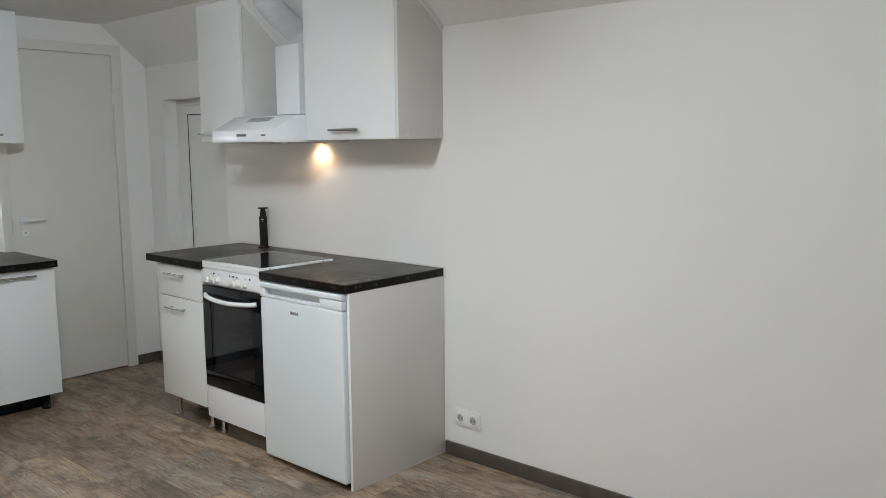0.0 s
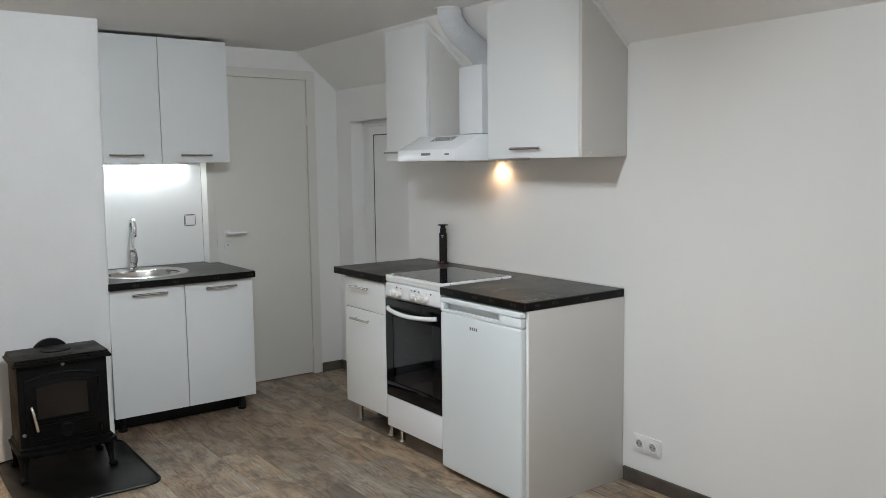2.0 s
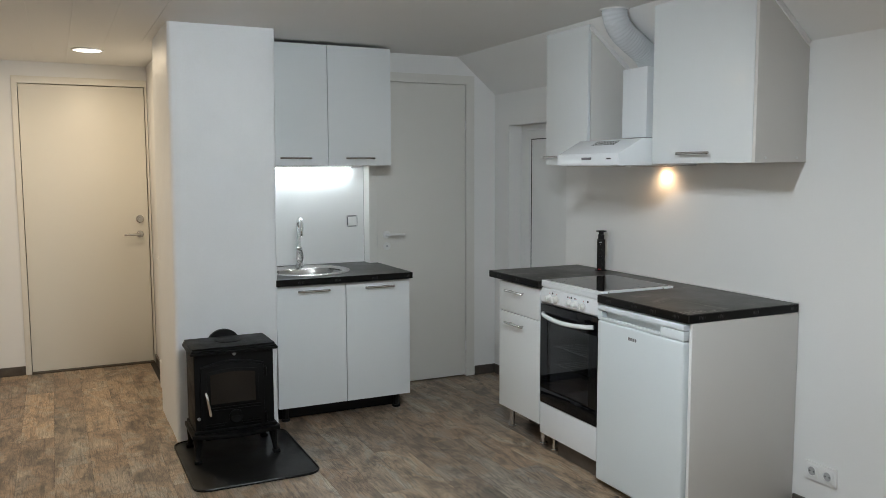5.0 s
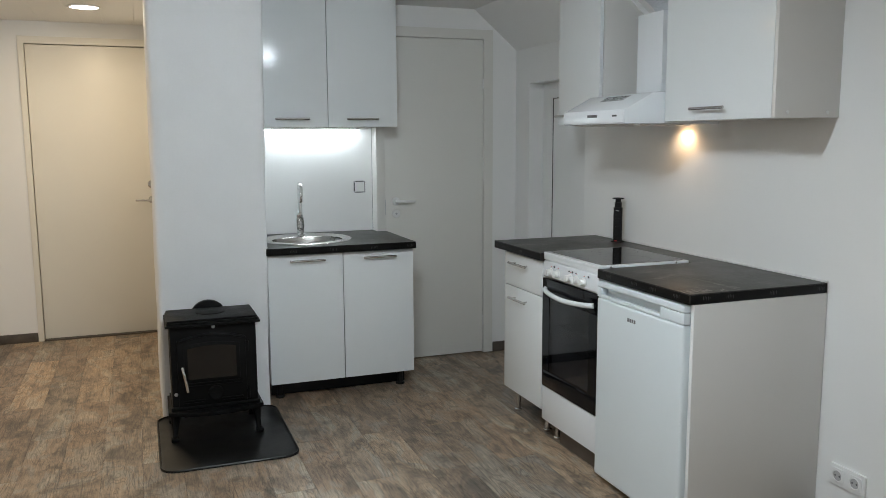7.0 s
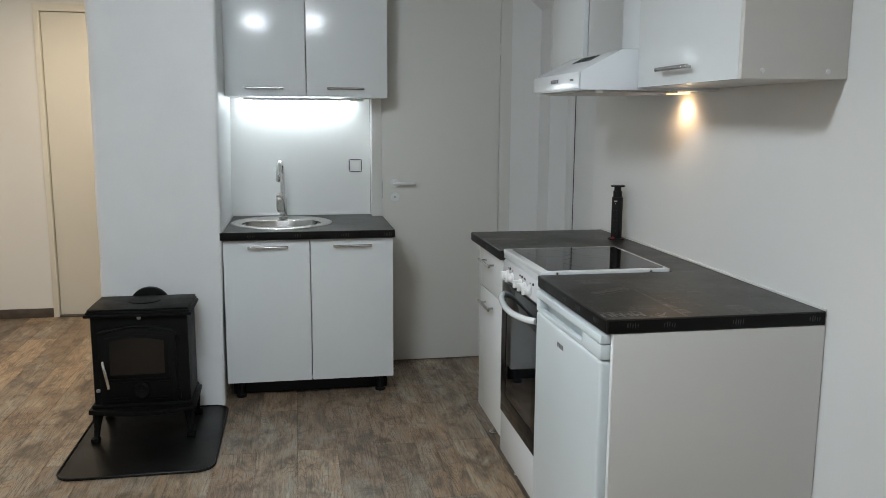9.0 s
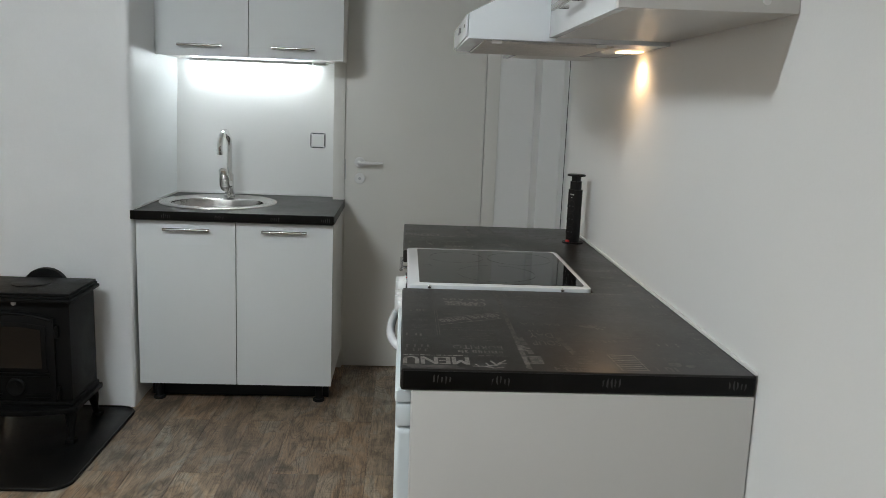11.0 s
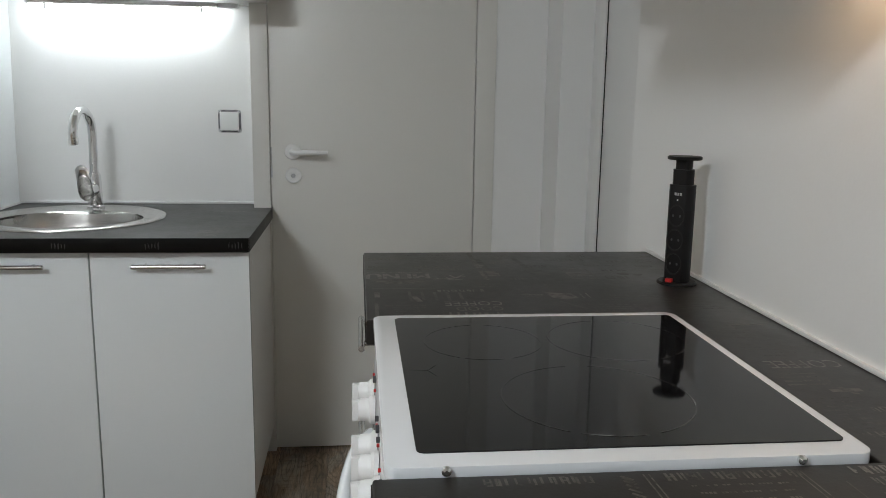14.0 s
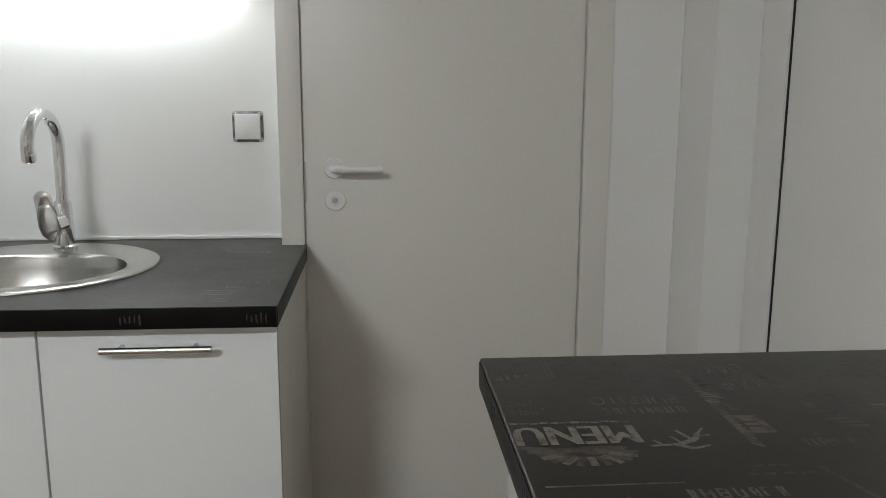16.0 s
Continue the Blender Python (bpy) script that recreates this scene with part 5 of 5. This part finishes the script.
for k in range(1, 15):
    a = radians(180 - 192 * k / 14)
    sp.append(Vector((0.091 + 0.063 * math.cos(a), -1.457 - 0.018 * k / 14, FZ + 0.246 + 0.063 * math.sin(a))))
end = sp[-1]
sp += [end + Vector((-0.003, 0, -0.012))]
part("spout", sweep(sp, 0.0135, 18), CHROME, fa)
part("aerator", rod(end + Vector((-0.002, 0, -0.006)), end + Vector((-0.006, 0, -0.026)), 0.0150, 18), CHROME, fa)
part("cartridge", rod((0.045, -1.457, FZ + 0.062), (0.084, -1.466, FZ + 0.056), 0.021, 20), CHROME, fa)
lv = [Vector((0.086, -1.466, FZ + 0.030)), Vector((0.089, -1.467, FZ + 0.040)), Vector((0.091, -1.468, FZ + 0.06)), Vector((0.094, -1.470, FZ + 0.095)), Vector((0.101, -1.474, FZ + 0.130)), Vector((0.104, -1.475, FZ + 0.137))]
bm = sweep(lv, [0.008, 0.019, 0.0235, 0.0215, 0.0185, 0.010], 18)
for v in bm.verts:
    mid_x = 0.086 + (v.co.z - FZ - 0.03) * 0.16
    v.co.x = mid_x + (v.co.x - mid_x) * 0.22
part("lever", bm, CHROME, fa, "flat chrome lever")

sw = thing("light_switch", (SINK_X, -1.051, 1.135), "white rocker light switch with bare metal mounting plate", "light switch")
plate = rounded(-1.0885, -1.0135, 1.0975, 1.1725, 0.006)
mp = part("mounting_plate", prism(plate, "x", SINK_X, SINK_X + 0.003, 0.0008), PLATE_METAL, sw, "bare metal mounting plate")
part("shadow_gap", box(SINK_X + 0.0032, SINK_X + 0.005, -1.080, -1.022, 1.106, 1.164), INK, sw)
part("rocker", box(SINK_X + 0.0052, SINK_X + 0.013, -1.0815, -1.0205, 1.1045, 1.1655, 0.003), PLASTIC, sw, "white rocker")
for y, z in ((-1.083, 1.103), (-1.083, 1.167), (-1.019, 1.103), (-1.019, 1.167)):
    part("corner_lug", lathe([(0.005, 0), (0.005, 0.0055), (0.002, 0.0055), (0.002, 0)], (SINK_X + 0.003, y, z), 12, pose(0, 0, 0, 0, 90, 0)), GALV, mp)
for y, z, a in ((-1.051, 1.1695, 0), (-1.051, 1.1005, 0), (-1.0855, 1.135, 1), (-1.0165, 1.135, 1)):
    w, h = (0.005, 0.0014) if not a else (0.0014, 0.005)
    for s in (-1, 1):
        part("slot", box(SINK_X + 0.003, SINK_X + 0.0056, y - w + (0.018 * s if not a else 0), y + w + (0.018 * s if not a else 0), z - h + (0.018 * s if a else 0), z + h + (0.018 * s if a else 0)), INK, mp)

hs = thing("light_switch", (-1.0, -2.19, 0.82), "small white wall switch by the front door", "light switch")
part("frame", box(-1.04, -0.96, -2.200, -2.1905, 0.78, 0.86, 0.003), PLASTIC, hs)
part("rocker", box(-1.028, -0.972, -2.205, -2.2005, 0.792, 0.848, 0.002), PLASTIC, hs)

# ---- wood stove on its hearth plate ----
hp = solid("hearth_plate", prism(rounded(0.600, 1.362, -2.338, -1.728, 0.075, 8), "z", 0.0008, 0.006, 0.001), PLATE, "black steel floor plate with rounded corners under the stove", "hearth plate", base=(1.0, -2.03, 0))
rim = rounded(0.603, 1.359, -2.335, -1.731, 0.072, 8)
part("raised_edge", sweep([(x, y, 0.0075) for x, y in rim + rim[:1]], 0.0045, 8), PLATE, hp)

st = thing("wood_stove", (0.84, -2.07, 0.006), "small black cast iron wood stove with a sooty window", "stove")
SY0, SY1, SXB, SXF = -2.264, -1.862, 0.700, 0.952
CY = (SY0 + SY1) / 2
part("body", prism([(SXB, SY0), (SXF, SY0), (SXF, SY1), (SXB, SY1)], "z", 0.150, 0.554, 0.008, 3), IRON, st)


def top_plate():
    bm = prism([(SXB - 0.015, SY0 - 0.018), (SXF + 0.028, SY0 - 0.020), (SXF + 0.028, SY1 + 0.020), (SXB - 0.015, SY1 + 0.018)], "z", 0.555, 0.568, 0.004)
    mid = prism([(SXB - 0.012, SY0 - 0.011), (SXF + 0.020, SY0 - 0.013), (SXF + 0.020, SY1 + 0.013), (SXB - 0.012, SY1 + 0.011)], "z", 0.5682, 0.578, 0.004)
    up = prism([(SXB - 0.010, SY0 - 0.006), (SXF + 0.012, SY0 - 0.008), (SXF + 0.012, SY1 + 0.008), (SXB - 0.010, SY1 + 0.006)], "z", 0.5782, 0.588, 0.004)
    return join(bm, mid, up)


part("top_plate", top_plate(), IRON, st, "moulded cast iron top plate")
part("hotplate", lathe([(0, 0), (0.072, 0), (0.072, 0.003), (0.066, 0.005), (0, 0.005)], (0.80, CY, 0.5882), 36), IRON, st)
part("flue_collar", prism([(CY + 0.086 * math.cos(radians(a)), 0.548 + 0.075 * math.sin(radians(a))) for a in range(0, 181, 10)], "x", 0.655, 0.684, 0.005), IRON, st, "round cast iron flue collar")
part("flue_pipe", rod((0.588, CY, 0.50), (0.699, CY, 0.50), 0.058, 28), IRON, st)


def arch(y0, y1, z0, z1, rise, n=10):
    pts = [(y0, z0), (y1, z0)]
    for k in range(n + 1):
        y = y1 + (y0 - y1) * k / n
        pts.append((y, z1 + rise * math.sin(math.pi * k / n)))
    return pts


fdoor = part("door", prism(arch(-2.235, -1.915, 0.165, 0.490, 0.028), "x", SXF + 0.0005, SXF + 0.013, 0.004), IRON, st, "arched cast iron stove door")
part("arched_moulding", sweep([(SXF + 0.014, y, z) for y, z in arch(-2.228, -1.922, 0.47, 0.484, 0.026)[2:]], 0.006, 8), IRON, fdoor)
part("window_surround", prism(arch(-2.205, -1.945, 0.285, 0.462, 0.014), "x", SXF + 0.0132, SXF + 0.0185, 0.003), IRON, fdoor)
part("window_glass", prism(arch(-2.188, -1.962, 0.298, 0.448, 0.012), "x", SXF + 0.0187, SXF + 0.0205), SOOT, fdoor, "brown sooty stove window")
for z, ya, yb in ((0.276, -2.212, -1.938), (0.262, -2.212, -1.938), (0.192, -2.215, -2.115), (0.192, -2.035, -1.935), (0.180, -2.215, -2.12), (0.180, -2.03, -1.935)):
    part("rib", box(SXF + 0.0125, SXF + 0.020, ya, yb, z - 0.003, z + 0.003, 0.002), IRON, fdoor)
vent = part("air_wheel", lathe([(0, 0), (0.036, 0), (0.036, 0.006), (0.030, 0.010), (0.022, 0.007), (0, 0.007)], (SXF + 0.0132, CY, 0.222), 28, pose(0, 0, 0, 0, 90, 0)), IRON, fdoor, "round air control wheel")
part("spoke", join(box(SXF + 0.0205, SXF + 0.0235, CY - 0.020, CY + 0.020, 0.219, 0.225, 0.001), box(SXF + 0.0205, SXF + 0.0235, CY - 0.003, CY + 0.003, 0.228, 0.244, 0.001)), IRON, vent)
hl = [(SXF + 0.012, -2.214, 0.362), (SXF + 0.035, -2.213, 0.362), (SXF + 0.043, -2.211, 0.350), (SXF + 0.043, -2.206, 0.325), (SXF + 0.040, -2.199, 0.285), (SXF + 0.040, -2.193, 0.245)]
part("door_handle", sweep(hl, [0.006, 0.006, 0.0065, 0.007, 0.0075, 0.007], 12), CHROME, fdoor, "bright steel door handle")
for y, z in ((CY, 0.545), (-2.246, 0.226)):
    part("bolt", lathe([(0.009, 0), (0.009, 0.003), (0.006, 0.006), (0, 0.0065)], (SXF, y, z), 14, pose(0, 0, 0, 0, 90, 0)), GALV, st, "bright bolt head")
for z in (0.20, 0.44):
    part("hinge", rod((SXF + 0.008, -1.908, z - 0.025), (SXF + 0.008, -1.908, z + 0.025), 0.008, 12), IRON, st)
ledge = [(SXB - 0.01, SY0 - 0.018), (SXF + 0.01, SY0 - 0.022)]
for k in range(11):
    y = SY0 - 0.022 + (SY1 - SY0 + 0.044) * k / 10
    ledge.append((SXF + 0.030 + 0.050 * math.sin(math.pi * k / 10), y))
ledge += [(SXF + 0.01, SY1 + 0.022), (SXB - 0.01, SY1 + 0.018)]
part("ash_ledge", join(prism(ledge, "z", 0.128, 0.149, 0.005), prism([(SXB, SY0 - 0.008), (SXF + 0.02, SY0 - 0.008), (SXF + 0.02, SY1 + 0.008), (SXB, SY1 + 0.008)], "z", 0.1492, 0.166, 0.005)), IRON, st, "bowed ash ledge")
for sx, x in ((1, SXF - 0.005), (-1, SXB + 0.035)):
    for sy, y in ((-1, SY0 + 0.012), (1, SY1 - 0.012)):
        leg = [Vector((x, y, 0.130)), Vector((x + sx * 0.006, y + sy * 0.004, 0.10)), Vector((x + sx * 0.012, y + sy * 0.006, 0.06)), Vector((x + sx * 0.022, y + sy * 0.008, 0.028)), Vector((x + sx * 0.034, y + sy * 0.010, 0.016))]
        part("leg", join(sweep(leg, [0.026, 0.021, 0.014, 0.012, 0.014], 10), box(x + sx * 0.033 - 0.019, x + sx * 0.033 + 0.019, y + sy * 0.01 - 0.018, y + sy * 0.01 + 0.018, 0.0075, 0.024, 0.004)), IRON, st, "curved cast iron leg")
part("ash_guard", box(SXF - 0.03, SXF - 0.02, SY0 + 0.05, SY1 - 0.05, 0.10, 0.1275, 0.003), IRON, st)

# ---- floor planks, each its own piece ----
PW, PL, GAP = 0.168, 1.02, 0.0012
plank_mesh = {}


def plank(x0, x1, y0, y1):
    key = (round(x1 - x0, 3), round(y1 - y0, 3))
    if key not in plank_mesh:
        a, b = key[0] / 2, key[1] / 2
        c = 0.0012
        bm = bmesh.new()
        low = [bm.verts.new(p) for p in ((-a, -b, -0.0035), (a, -b, -0.0035), (a, b, -0.0035), (-a, b, -0.0035))]
        mid = [bm.verts.new(p) for p in ((-a, -b, -c * 0.6), (a, -b, -c * 0.6), (a, b, -c * 0.6), (-a, b, -c * 0.6))]
        top = [bm.verts.new(p) for p in ((-a + c, -b + c, 0), (a - c, -b + c, 0), (a - c, b - c, 0), (-a + c, b - c, 0))]
        bm.faces.new(top)
        for p, q in ((low, mid), (mid, top)):
            for k in range(4):
                j = (k + 1) % 4
                bm.faces.new((p[k], p[j], q[j], q[k]))
        me = bpy.data.meshes.new("plank")
        bm.to_mesh(me)
        bm.free()
        me.materials.append(PLANK)
        plank_mesh[key] = me
    ob = new("plank", plank_mesh[key])
    ob.location = ((x0 + x1) / 2, (y0 + y1) / 2, 0)
    ob.parent = floor


row, y1 = 0, -1.065 + 7 * PW
while y1 > Y0:
    ya, yb = max(y1 - PW, Y0), min(y1, 0.19)
    start = X0 - 0.08 if yb < -2.1 else SINK_X - 0.08
    x = -3.90 + (0.0 if row % 2 == 0 else 0.53)
    while x < X1:
        a, b = max(x, start), min(x + PL, X1)
        if b - a > 0.02 and yb - ya > 0.01:
            plank(a + GAP / 2, b - GAP / 2, ya + GAP / 2, yb - GAP / 2)
        x += PL
    row, y1 = row + 1, y1 - PW
